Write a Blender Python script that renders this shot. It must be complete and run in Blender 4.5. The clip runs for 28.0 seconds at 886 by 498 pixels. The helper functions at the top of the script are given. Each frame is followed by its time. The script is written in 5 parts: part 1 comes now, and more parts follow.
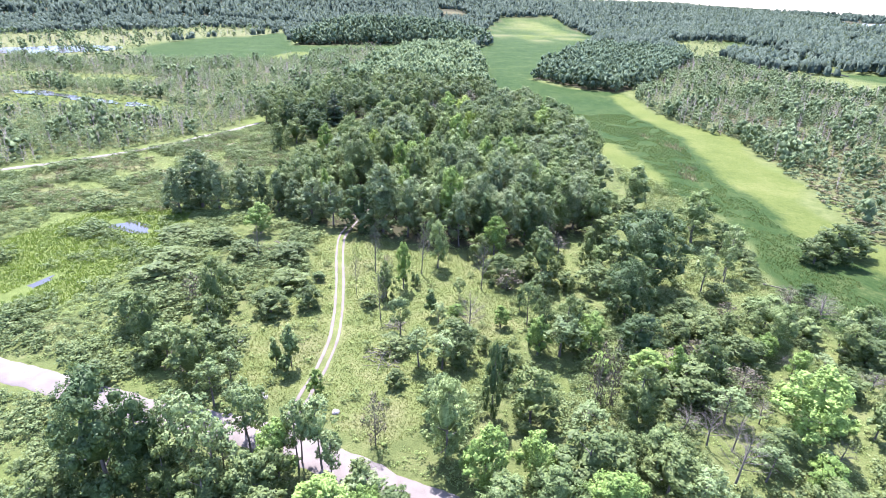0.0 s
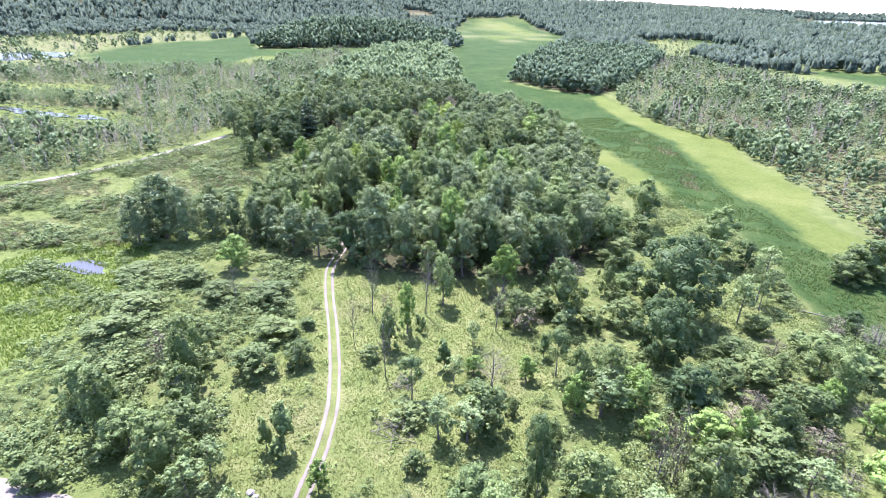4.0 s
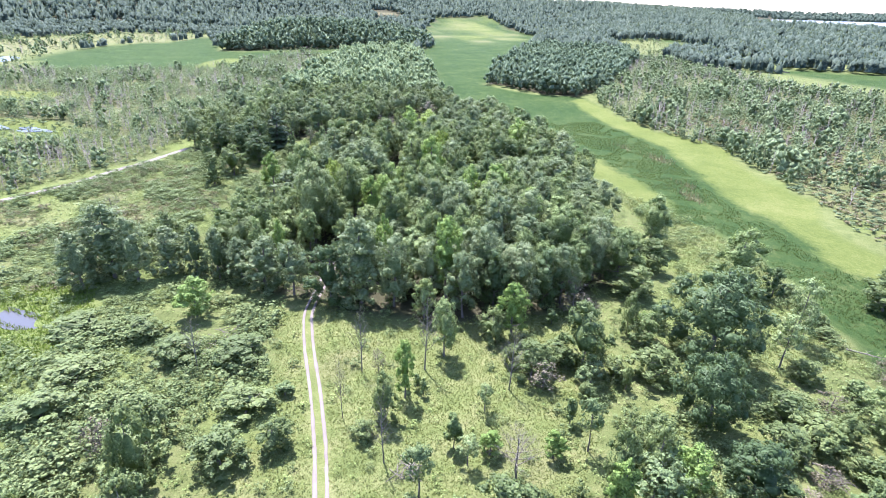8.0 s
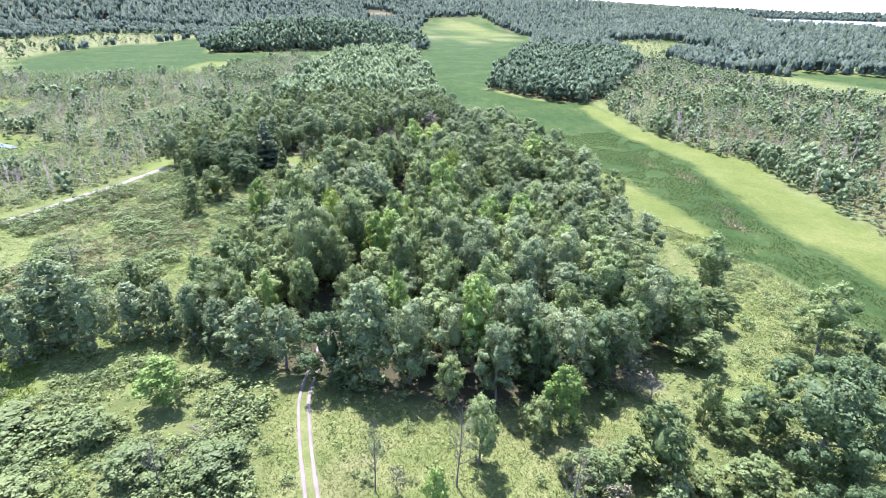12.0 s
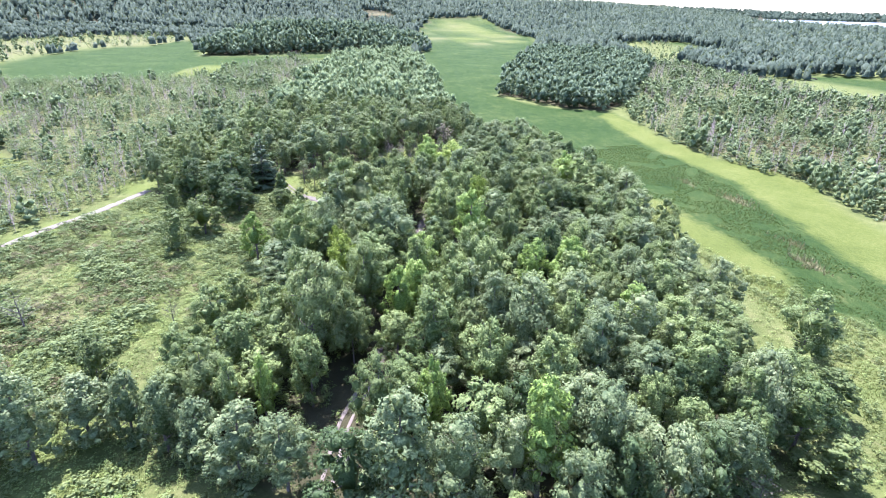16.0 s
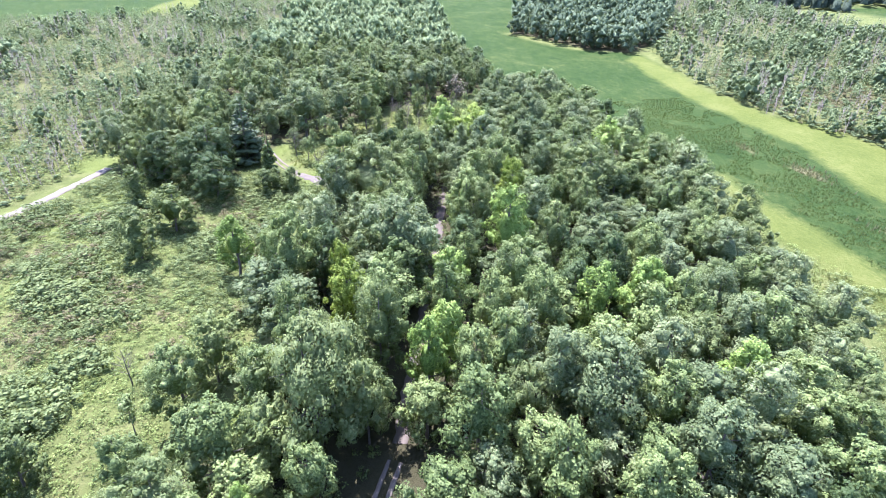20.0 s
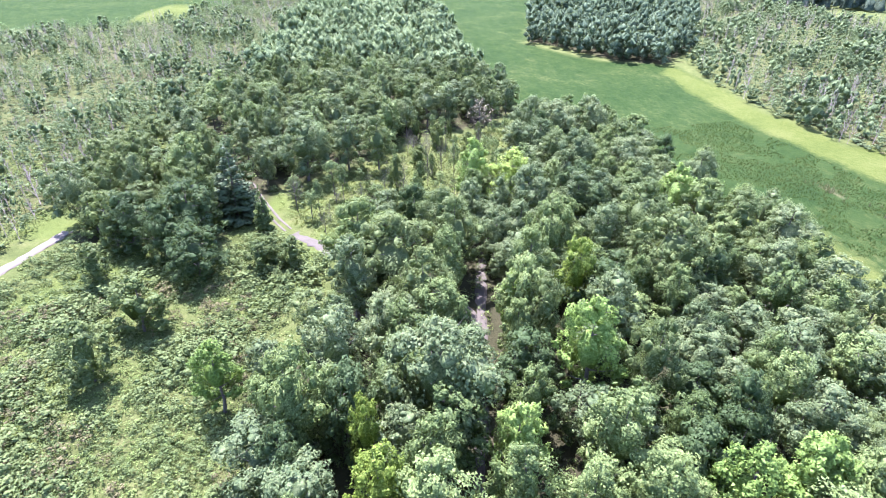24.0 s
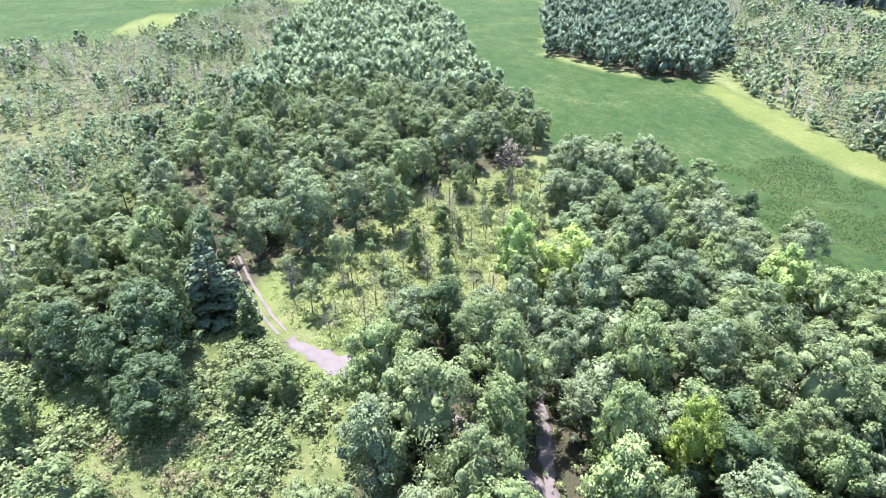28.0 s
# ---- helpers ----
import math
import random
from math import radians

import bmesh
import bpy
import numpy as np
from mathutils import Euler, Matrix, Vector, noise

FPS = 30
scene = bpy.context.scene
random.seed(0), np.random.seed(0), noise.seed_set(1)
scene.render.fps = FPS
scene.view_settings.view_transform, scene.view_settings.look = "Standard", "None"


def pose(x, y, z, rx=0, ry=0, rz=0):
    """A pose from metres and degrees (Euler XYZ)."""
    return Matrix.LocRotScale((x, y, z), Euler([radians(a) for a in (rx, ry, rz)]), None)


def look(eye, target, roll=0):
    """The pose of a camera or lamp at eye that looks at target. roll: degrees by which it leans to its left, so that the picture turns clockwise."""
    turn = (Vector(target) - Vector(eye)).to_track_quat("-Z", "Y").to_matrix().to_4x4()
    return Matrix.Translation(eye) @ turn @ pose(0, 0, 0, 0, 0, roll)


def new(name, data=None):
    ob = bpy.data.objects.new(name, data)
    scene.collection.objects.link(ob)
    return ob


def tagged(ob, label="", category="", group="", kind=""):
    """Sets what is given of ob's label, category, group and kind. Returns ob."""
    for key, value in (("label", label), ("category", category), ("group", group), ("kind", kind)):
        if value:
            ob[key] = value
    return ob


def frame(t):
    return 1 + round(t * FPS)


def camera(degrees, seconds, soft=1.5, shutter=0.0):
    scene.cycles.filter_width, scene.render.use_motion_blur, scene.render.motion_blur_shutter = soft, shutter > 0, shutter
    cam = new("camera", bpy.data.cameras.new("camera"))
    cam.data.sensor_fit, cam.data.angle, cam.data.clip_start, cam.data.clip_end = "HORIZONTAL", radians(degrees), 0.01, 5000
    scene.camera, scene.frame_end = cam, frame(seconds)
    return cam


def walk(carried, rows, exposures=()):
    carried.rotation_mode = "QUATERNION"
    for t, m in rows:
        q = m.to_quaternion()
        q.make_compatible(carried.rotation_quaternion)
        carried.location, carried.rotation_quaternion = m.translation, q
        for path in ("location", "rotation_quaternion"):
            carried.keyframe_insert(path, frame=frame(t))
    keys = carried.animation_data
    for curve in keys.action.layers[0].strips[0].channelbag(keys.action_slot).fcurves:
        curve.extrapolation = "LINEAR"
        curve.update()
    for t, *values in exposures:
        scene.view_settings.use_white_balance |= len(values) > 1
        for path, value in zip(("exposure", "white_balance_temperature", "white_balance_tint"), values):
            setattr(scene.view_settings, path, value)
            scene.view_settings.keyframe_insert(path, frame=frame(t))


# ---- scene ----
cam = camera(78.1, 28.0, soft=0.42)
PATH = [
    (0, (-0.00, -0.00, 54.63), (12.54, 90.11, 13.13), 1.88),
    (0.5, (-0.58, 2.30, 54.70), (12.30, 92.44, 13.36), 1.86),
    (1, (-1.16, 4.57, 54.75), (12.72, 94.60, 13.49), 1.87),
    (1.5, (-1.76, 6.79, 54.79), (12.50, 96.75, 13.53), 1.87),
    (2, (-2.37, 8.93, 54.82), (11.49, 98.93, 13.50), 1.88),
    (2.5, (-2.96, 10.98, 54.82), (13.28, 100.58, 13.50), 1.81),
    (3, (-3.52, 12.96, 54.79), (13.70, 102.39, 13.48), 1.75),
    (3.5, (-4.02, 14.90, 54.72), (13.14, 104.33, 13.40), 1.64),
    (4, (-4.44, 16.84, 54.62), (13.33, 106.17, 13.35), 1.44),
    (4.5, (-4.80, 18.80, 54.52), (13.99, 107.96, 13.33), 1.36),
    (5, (-5.08, 20.80, 54.42), (14.84, 109.75, 13.30), 1.43),
    (5.5, (-5.30, 22.86, 54.35), (15.61, 111.59, 13.24), 1.56),
    (6, (-5.46, 25.01, 54.32), (16.01, 113.57, 13.13), 1.47),
    (6.5, (-5.55, 27.25, 54.34), (16.31, 115.73, 13.18), 1.34),
    (7, (-5.59, 29.58, 54.40), (16.57, 117.99, 13.27), 1.27),
    (7.5, (-5.58, 32.01, 54.51), (16.85, 120.34, 13.34), 1.30),
    (8, (-5.55, 34.55, 54.64), (17.16, 122.79, 13.44), 1.38),
    (8.5, (-5.52, 37.22, 54.79), (17.46, 125.36, 13.54), 1.35),
    (9, (-5.50, 40.00, 54.94), (17.66, 128.10, 13.69), 1.30),
    (9.5, (-5.47, 42.87, 55.10), (17.83, 130.94, 13.86), 1.29),
    (10, (-5.45, 45.81, 55.24), (17.99, 133.82, 13.97), 1.30),
    (10.5, (-5.42, 48.80, 55.37), (18.16, 136.78, 14.10), 1.35),
    (11, (-5.40, 51.83, 55.46), (18.30, 139.79, 14.22), 1.42),
    (11.5, (-5.39, 54.88, 55.54), (18.52, 142.77, 14.25), 1.40),
    (12, (-5.40, 57.95, 55.59), (18.61, 145.80, 14.28), 1.39),
    (12.5, (-5.45, 61.03, 55.60), (18.70, 148.80, 14.21), 1.43),
    (13, (-5.56, 64.11, 55.58), (18.72, 151.84, 14.17), 1.31),
    (13.5, (-5.68, 67.22, 55.54), (18.68, 154.93, 14.14), 1.25),
    (14, (-5.80, 70.36, 55.51), (18.62, 158.07, 14.14), 1.30),
    (14.5, (-5.90, 73.54, 55.49), (18.54, 161.27, 14.17), 1.41),
    (15, (-5.94, 76.76, 55.50), (18.47, 164.53, 14.25), 1.34),
    (15.5, (-5.93, 80.05, 55.54), (18.56, 167.77, 14.24), 1.41),
    (16, (-5.84, 83.41, 55.62), (18.64, 171.17, 14.40), 1.38),
    (16.5, (-5.69, 86.86, 55.72), (18.89, 174.60, 14.51), 1.35),
    (17, (-5.48, 90.40, 55.82), (19.14, 178.11, 14.59), 1.34),
    (17.5, (-5.25, 94.02, 55.92), (19.15, 180.52, 12.08), 1.35),
    (18, (-4.99, 97.71, 56.01), (18.90, 181.89, 7.61), 1.34),
    (18.5, (-4.70, 101.46, 56.12), (18.98, 184.60, 5.86), 1.34),
    (19, (-4.40, 105.25, 56.24), (19.16, 187.75, 4.88), 1.32),
    (19.5, (-4.12, 109.07, 56.37), (19.50, 191.52, 4.94), 1.29),
    (20, (-3.87, 112.91, 56.49), (19.82, 195.34, 5.08), 1.11),
    (20.5, (-3.68, 116.78, 56.61), (20.14, 199.12, 5.11), 1.24),
    (21, (-3.52, 120.67, 56.73), (20.33, 202.94, 5.14), 1.17),
    (21.5, (-3.39, 124.59, 56.87), (20.40, 206.89, 5.29), 1.02),
    (22, (-3.27, 128.60, 57.00), (20.46, 210.90, 5.40), 0.86),
    (22.5, (-3.15, 132.66, 57.14), (20.55, 214.94, 5.49), 0.77),
    (23, (-3.02, 136.74, 57.30), (20.66, 219.00, 5.60), 0.77),
    (23.5, (-2.88, 140.83, 57.51), (20.81, 223.03, 5.72), 0.76),
    (24, (-2.71, 144.90, 57.78), (21.02, 227.02, 5.89), 0.57),
    (24.5, (-2.53, 148.94, 58.08), (21.30, 230.96, 6.07), 0.49),
    (25, (-2.31, 152.98, 58.39), (21.51, 234.97, 6.34), 0.45),
    (25.5, (-2.04, 156.98, 58.70), (21.83, 238.90, 6.56), 0.40),
    (26, (-1.72, 161.00, 58.98), (22.12, 242.89, 6.77), 0.23),
    (26.5, (-1.35, 165.08, 59.19), (22.39, 247.00, 6.98), 0.15),
    (27, (-0.94, 169.19, 59.35), (22.69, 251.13, 7.12), 0.04),
    (27.5, (-0.48, 173.32, 59.49), (23.09, 255.24, 7.20), -0.08),
    (28, (0.00, 177.47, 59.61), (23.67, 259.31, 7.24), -0.14),
]
walk(cam, [(t, look(eye, target, roll)) for t, eye, target, roll in PATH], exposures=[(0.0, 2.47, 5680, 32), (12.0, 2.45, 5680, 32), (20.0, 2.57, 5680, 32), (28.0, 2.63, 5680, 32)])

# ---- sky and sun: a high sun ahead of the camera, a little to its left ----
SUN_AZIMUTH, SUN_ELEVATION = -10.0, 63.0  # degrees, clockwise from +y, and above the horizon
world = bpy.data.worlds.new("sky")
scene.world = world
world.use_nodes = True
sky = world.node_tree.nodes.new("ShaderNodeTexSky")
sky.sky_type, sky.sun_disc = "NISHITA", False
sky.sun_elevation, sky.sun_rotation = radians(SUN_ELEVATION), radians(SUN_AZIMUTH)
sky.air_density, sky.dust_density = 1.0, 0.8
background = world.node_tree.nodes["Background"]
background.inputs["Strength"].default_value = 0.122
world.node_tree.links.new(sky.outputs["Color"], background.inputs["Color"])
lamp = bpy.data.lights.new("sun", "SUN")
lamp.energy, lamp.angle, lamp.color = 4.0, radians(0.53), (1.0, 0.96, 0.9)
sun = new("sun", lamp)
ca, sa = math.cos(radians(SUN_AZIMUTH)), math.sin(radians(SUN_AZIMUTH))
ce, se = math.cos(radians(SUN_ELEVATION)), math.sin(radians(SUN_ELEVATION))
sun.matrix_world = look((sa * ce * 300, ca * ce * 300 + 150, se * 300), (0, 150, 0))


# ---- materials ----
def material(name):
    m = bpy.data.materials.new(name)
    m.use_nodes = True
    nodes, links = m.node_tree.nodes, m.node_tree.links
    return m, nodes, links, nodes["Principled BSDF"], nodes["Material Output"]


def ramp(nodes, stops):
    node = nodes.new("ShaderNodeValToRGB")
    el = node.color_ramp.elements
    while len(el) < len(stops):
        el.new(0.5)
    for e, (at, col) in zip(el, stops):
        e.position, e.color = at, (*col, 1)
    return node


def noise_node(nodes, links, scale, detail=4.0, rough=0.6, coords=None, stretch=None):
    n = nodes.new("ShaderNodeTexNoise")
    n.inputs["Scale"].default_value, n.inputs["Detail"].default_value, n.inputs["Roughness"].default_value = scale, detail, rough
    if coords is not None:
        if stretch:
            mp = nodes.new("ShaderNodeMapping")
            mp.inputs["Scale"].default_value = stretch
            links.new(coords, mp.inputs["Vector"])
            coords = mp.outputs["Vector"]
        links.new(coords, n.inputs["Vector"])
    return n


def mix(nodes, links, fac, a, b, mode="MIX"):
    n = nodes.new("ShaderNodeMix")
    n.data_type, n.blend_type = "RGBA", mode
    for sock, value in ((n.inputs[0], fac), (n.inputs[6], a), (n.inputs[7], b)):
        if isinstance(value, (int, float)):
            sock.default_value = value
        elif isinstance(value, tuple):
            sock.default_value = (*value, 1)
        else:
            links.new(value, sock)
    return n.outputs[2]


def calc(nodes, links, op, a, b):
    n = nodes.new("ShaderNodeMath")
    n.operation = op
    for sock, value in zip(n.inputs, (a, b)):
        if isinstance(value, (int, float)):
            sock.default_value = value
        else:
            links.new(value, sock)
    return n.outputs[0]


def foliage(name, dark, mid, light, gloss=0.5, through_light=0.4, by_tint=False, spread=0.5, grain=5.5, sheen=0.12, contrast=0.7):
    """Leaves: a colour from dark to light by sprig and by plant, a waxy sheen, some light let through."""
    m, nodes, links, bsdf, out = material(name)
    geo = nodes.new("ShaderNodeNewGeometry")
    if by_tint:
        at = nodes.new("ShaderNodeAttribute")
        at.attribute_name = "tint"
        plant_value = at.outputs["Fac"]
    else:
        plant_value = nodes.new("ShaderNodeObjectInfo").outputs["Random"]
    # clump-wide tone noise, painted in place of uneven light on branch ends
    patch = noise_node(nodes, links, 0.9, 3.0, 0.6, geo.outputs["Position"])
    mixed = calc(nodes, links, "MULTIPLY", geo.outputs["Random Per Island"], 0.15)
    mixed = calc(nodes, links, "ADD", mixed, (1 - spread) * 0.5 - 0.075)
    mixed = calc(nodes, links, "ADD", mixed, calc(nodes, links, "MULTIPLY", plant_value, spread))
    mixed = calc(nodes, links, "ADD", mixed, calc(nodes, links, "MULTIPLY", calc(nodes, links, "SUBTRACT", patch.outputs["Fac"], 0.5), 0.6))
    # leaf-sized tone cells: leaf differences, plus painted glints and dark gaps
    cells = nodes.new("ShaderNodeTexVoronoi")
    cells.inputs["Scale"].default_value = grain
    links.new(geo.outputs["Position"], cells.inputs["Vector"])
    parted = nodes.new("ShaderNodeSeparateColor")
    links.new(cells.outputs["Color"], parted.inputs["Color"])
    mixed = calc(nodes, links, "ADD", mixed, calc(nodes, links, "MULTIPLY", calc(nodes, links, "SUBTRACT", parted.outputs["Red"], 0.5), contrast))
    bump = nodes.new("ShaderNodeBump")
    bump.invert = True
    bump.inputs["Strength"].default_value, bump.inputs["Distance"].default_value = 0.2, 0.9 / grain
    links.new(cells.outputs["Distance"], bump.inputs["Height"])
    links.new(bump.outputs["Normal"], bsdf.inputs["Normal"])
    col = ramp(nodes, [(0.05, dark), (0.5, mid), (0.95, light)])
    links.new(mixed, col.inputs["Fac"])
    links.new(col.outputs["Color"], bsdf.inputs["Base Color"])
    bsdf.inputs["Roughness"].default_value = gloss
    bsdf.inputs["Specular IOR Level"].default_value = sheen
    tr = nodes.new("ShaderNodeBsdfTranslucent")
    links.new(bump.outputs["Normal"], tr.inputs["Normal"])
    links.new(mix(nodes, links, 0.35, col.outputs["Color"], (0.16, 0.2, 0.02)), tr.inputs["Color"])
    sh = nodes.new("ShaderNodeMixShader")
    sh.inputs["Fac"].default_value = through_light
    links.new(bsdf.outputs["BSDF"], sh.inputs[1])
    links.new(tr.outputs["BSDF"], sh.inputs[2])
    links.new(sh.outputs["Shader"], out.inputs["Surface"])
    return m


def bark(name, a, b):
    m, nodes, links, bsdf, out = material(name)
    tc = nodes.new("ShaderNodeTexCoord")
    n = noise_node(nodes, links, 6.0, 6.0, 0.7, tc.outputs["Object"], (1, 1, 0.25))
    col = ramp(nodes, [(0.3, a), (0.7, b)])
    links.new(n.outputs["Fac"], col.inputs["Fac"])
    links.new(col.outputs["Color"], bsdf.inputs["Base Color"])
    bsdf.inputs["Roughness"].default_value = 0.9
    bump = nodes.new("ShaderNodeBump")
    bump.inputs["Strength"].default_value = 0.6
    links.new(n.outputs["Fac"], bump.inputs["Height"])
    links.new(bump.outputs["Normal"], bsdf.inputs["Normal"])
    return m


LEAF_MAPLE = foliage("maple_leaf", (0.063, 0.102, 0.034), (0.139, 0.198, 0.066), (0.266, 0.342, 0.123))
LEAF_OAK = foliage("oak_leaf", (0.068, 0.106, 0.048), (0.139, 0.193, 0.083), (0.247, 0.297, 0.136), spread=0.35)
LEAF_DARK = foliage("elm_leaf", (0.042, 0.074, 0.027), (0.066, 0.109, 0.041), (0.108, 0.159, 0.065), spread=0.3)
LEAF_SILVER = foliage("silver_leaf", (0.086, 0.130, 0.048), (0.137, 0.186, 0.067), (0.184, 0.233, 0.090), gloss=0.5, spread=0.35)
LEAF_LIME = foliage("lime_leaf", (0.100, 0.168, 0.039), (0.193, 0.302, 0.069), (0.332, 0.452, 0.125), through_light=0.45)
LEAF_YELLOW = foliage("yellow_leaf", (0.109, 0.164, 0.025), (0.221, 0.307, 0.055), (0.375, 0.492, 0.123), through_light=0.45)
LEAF_WILLOW = foliage("willow_leaf", (0.069, 0.105, 0.037), (0.121, 0.168, 0.057), (0.184, 0.235, 0.078))
LEAF_ASH = foliage("ash_leaf", (0.086, 0.126, 0.050), (0.163, 0.229, 0.087), (0.270, 0.347, 0.140))
LEAF_RUSSET = foliage("russet_twigs", (0.066, 0.058, 0.034), (0.106, 0.095, 0.056), (0.152, 0.138, 0.084), through_light=0.05)
NEEDLE = foliage("pine_needle", (0.035, 0.057, 0.028), (0.061, 0.092, 0.044), (0.101, 0.136, 0.063), through_light=0.1)
LEAF_SHRUB = foliage("shrub_leaf", (0.135, 0.190, 0.072), (0.171, 0.226, 0.085), (0.210, 0.261, 0.104), by_tint=True, spread=0.6, through_light=0.4, contrast=0.9, sheen=0.05)
LEAF_BROWN = foliage("bronze_leaf", (0.111, 0.108, 0.054), (0.173, 0.157, 0.081), (0.243, 0.213, 0.116), by_tint=True, spread=0.6, contrast=0.9, through_light=0.4, sheen=0.05)
LEAF_HERB = foliage("herb_leaf", (0.108, 0.161, 0.049), (0.186, 0.256, 0.076), (0.275, 0.346, 0.117), by_tint=True, spread=0.6, through_light=0.4, contrast=0.9, sheen=0.05)
LEAF_SCRUB = foliage("scrub_leaf", (0.094, 0.136, 0.066), (0.146, 0.198, 0.094), (0.204, 0.262, 0.130), by_tint=True, spread=0.6, grain=3.0, sheen=0.02, contrast=0.6, through_light=0.35, gloss=0.7)
LEAF_BARE = foliage("bare_twigs", (0.073, 0.068, 0.060), (0.112, 0.104, 0.094), (0.156, 0.145, 0.133), by_tint=True, spread=0.6, grain=2.0, through_light=0.05, sheen=0.02, gloss=0.7)
LEAF_WOODS = foliage("woods_leaf", (0.072, 0.114, 0.057), (0.174, 0.241, 0.116), (0.284, 0.353, 0.180), by_tint=True, spread=0.65, grain=3.5, sheen=0.02, contrast=1.1, gloss=0.7)
# island leaves: lightened and greyed in colour, making up for haze
LEAF_ISLE = foliage("island_leaf", (0.044, 0.072, 0.044), (0.096, 0.143, 0.086), (0.199, 0.262, 0.156), by_tint=True, spread=0.65, grain=3.0, sheen=0.02, contrast=0.8, gloss=0.7)
# far leaves: the blue-grey cast of haze is put into this colour
LEAF_FAR_HAZED = foliage("distant_hazed_leaf", (0.034, 0.053, 0.038), (0.069, 0.098, 0.069), (0.117, 0.152, 0.107), by_tint=True, spread=0.75, through_light=0.4, grain=0.5, sheen=0.02, contrast=0.5, gloss=0.7)
GRASS_BLADE = foliage("meadow_blade", (0.108, 0.140, 0.043), (0.162, 0.194, 0.062), (0.238, 0.243, 0.092), gloss=0.7, by_tint=True, spread=0.5, through_light=0.62)
SEDGE_BLADE = foliage("sedge_blade", (0.044, 0.084, 0.026), (0.070, 0.112, 0.036), (0.130, 0.146, 0.058), gloss=0.7, by_tint=True, spread=0.7, through_light=0.45)
REED_BLADE = foliage("reed_blade", (0.160, 0.152, 0.070), (0.236, 0.222, 0.108), (0.312, 0.296, 0.158), gloss=0.7, by_tint=True, through_light=0.15)
SWAMP_BLADE = foliage("swamp_blade", (0.070, 0.120, 0.016), (0.105, 0.168, 0.026), (0.150, 0.210, 0.045), gloss=0.7, by_tint=True, spread=0.6, through_light=0.5)
BARK_GREY = bark("grey_bark", (0.06, 0.05, 0.04), (0.16, 0.14, 0.12))
BARK_DEAD = bark("dead_wood", (0.068, 0.060, 0.044), (0.154, 0.138, 0.108))


def gravel(name, a, b):
    m, nodes, links, bsdf, out = material(name)
    tc = nodes.new("ShaderNodeTexCoord")
    fine = noise_node(nodes, links, 9.0, 6.0, 0.75, tc.outputs["Object"])
    wide = noise_node(nodes, links, 0.35, 4.0, 0.6, tc.outputs["Object"])
    v = calc(nodes, links, "ADD", calc(nodes, links, "MULTIPLY", fine.outputs["Fac"], 0.5), calc(nodes, links, "MULTIPLY", wide.outputs["Fac"], 0.5))
    col = ramp(nodes, [(0.32, a), (0.62, b)])
    links.new(v, col.inputs["Fac"])
    links.new(col.outputs["Color"], bsdf.inputs["Base Color"])
    bsdf.inputs["Roughness"].default_value = 0.95
    bump = nodes.new("ShaderNodeBump")
    bump.inputs["Strength"].default_value, bump.inputs["Distance"].default_value = 0.5, 0.05
    links.new(fine.outputs["Fac"], bump.inputs["Height"])
    links.new(bump.outputs["Normal"], bsdf.inputs["Normal"])
    return m


GRAVEL = gravel("pale_gravel", (0.088, 0.075, 0.058), (0.152, 0.134, 0.108))
SAND = gravel("pink_sand", (0.055, 0.047, 0.036), (0.112, 0.097, 0.077))
STONE = gravel("field_stone", (0.2, 0.185, 0.17), (0.32, 0.3, 0.275))


def pool_water(name, col, rough):
    m, nodes, links, bsdf, out = material(name)
    tc = nodes.new("ShaderNodeTexCoord")
    n = noise_node(nodes, links, 1.2, 3.0, 0.5, tc.outputs["Object"])
    bump = nodes.new("ShaderNodeBump")
    bump.inputs["Strength"].default_value, bump.inputs["Distance"].default_value = 0.15, 0.05
    links.new(n.outputs["Fac"], bump.inputs["Height"])
    links.new(bump.outputs["Normal"], bsdf.inputs["Normal"])
    bsdf.inputs["Base Color"].default_value = (*col, 1)
    bsdf.inputs["Roughness"].default_value = rough
    bsdf.inputs["Specular IOR Level"].default_value = 0.3
    return m


WATER = pool_water("shallow_water", (0.05, 0.05, 0.042), 0.2)


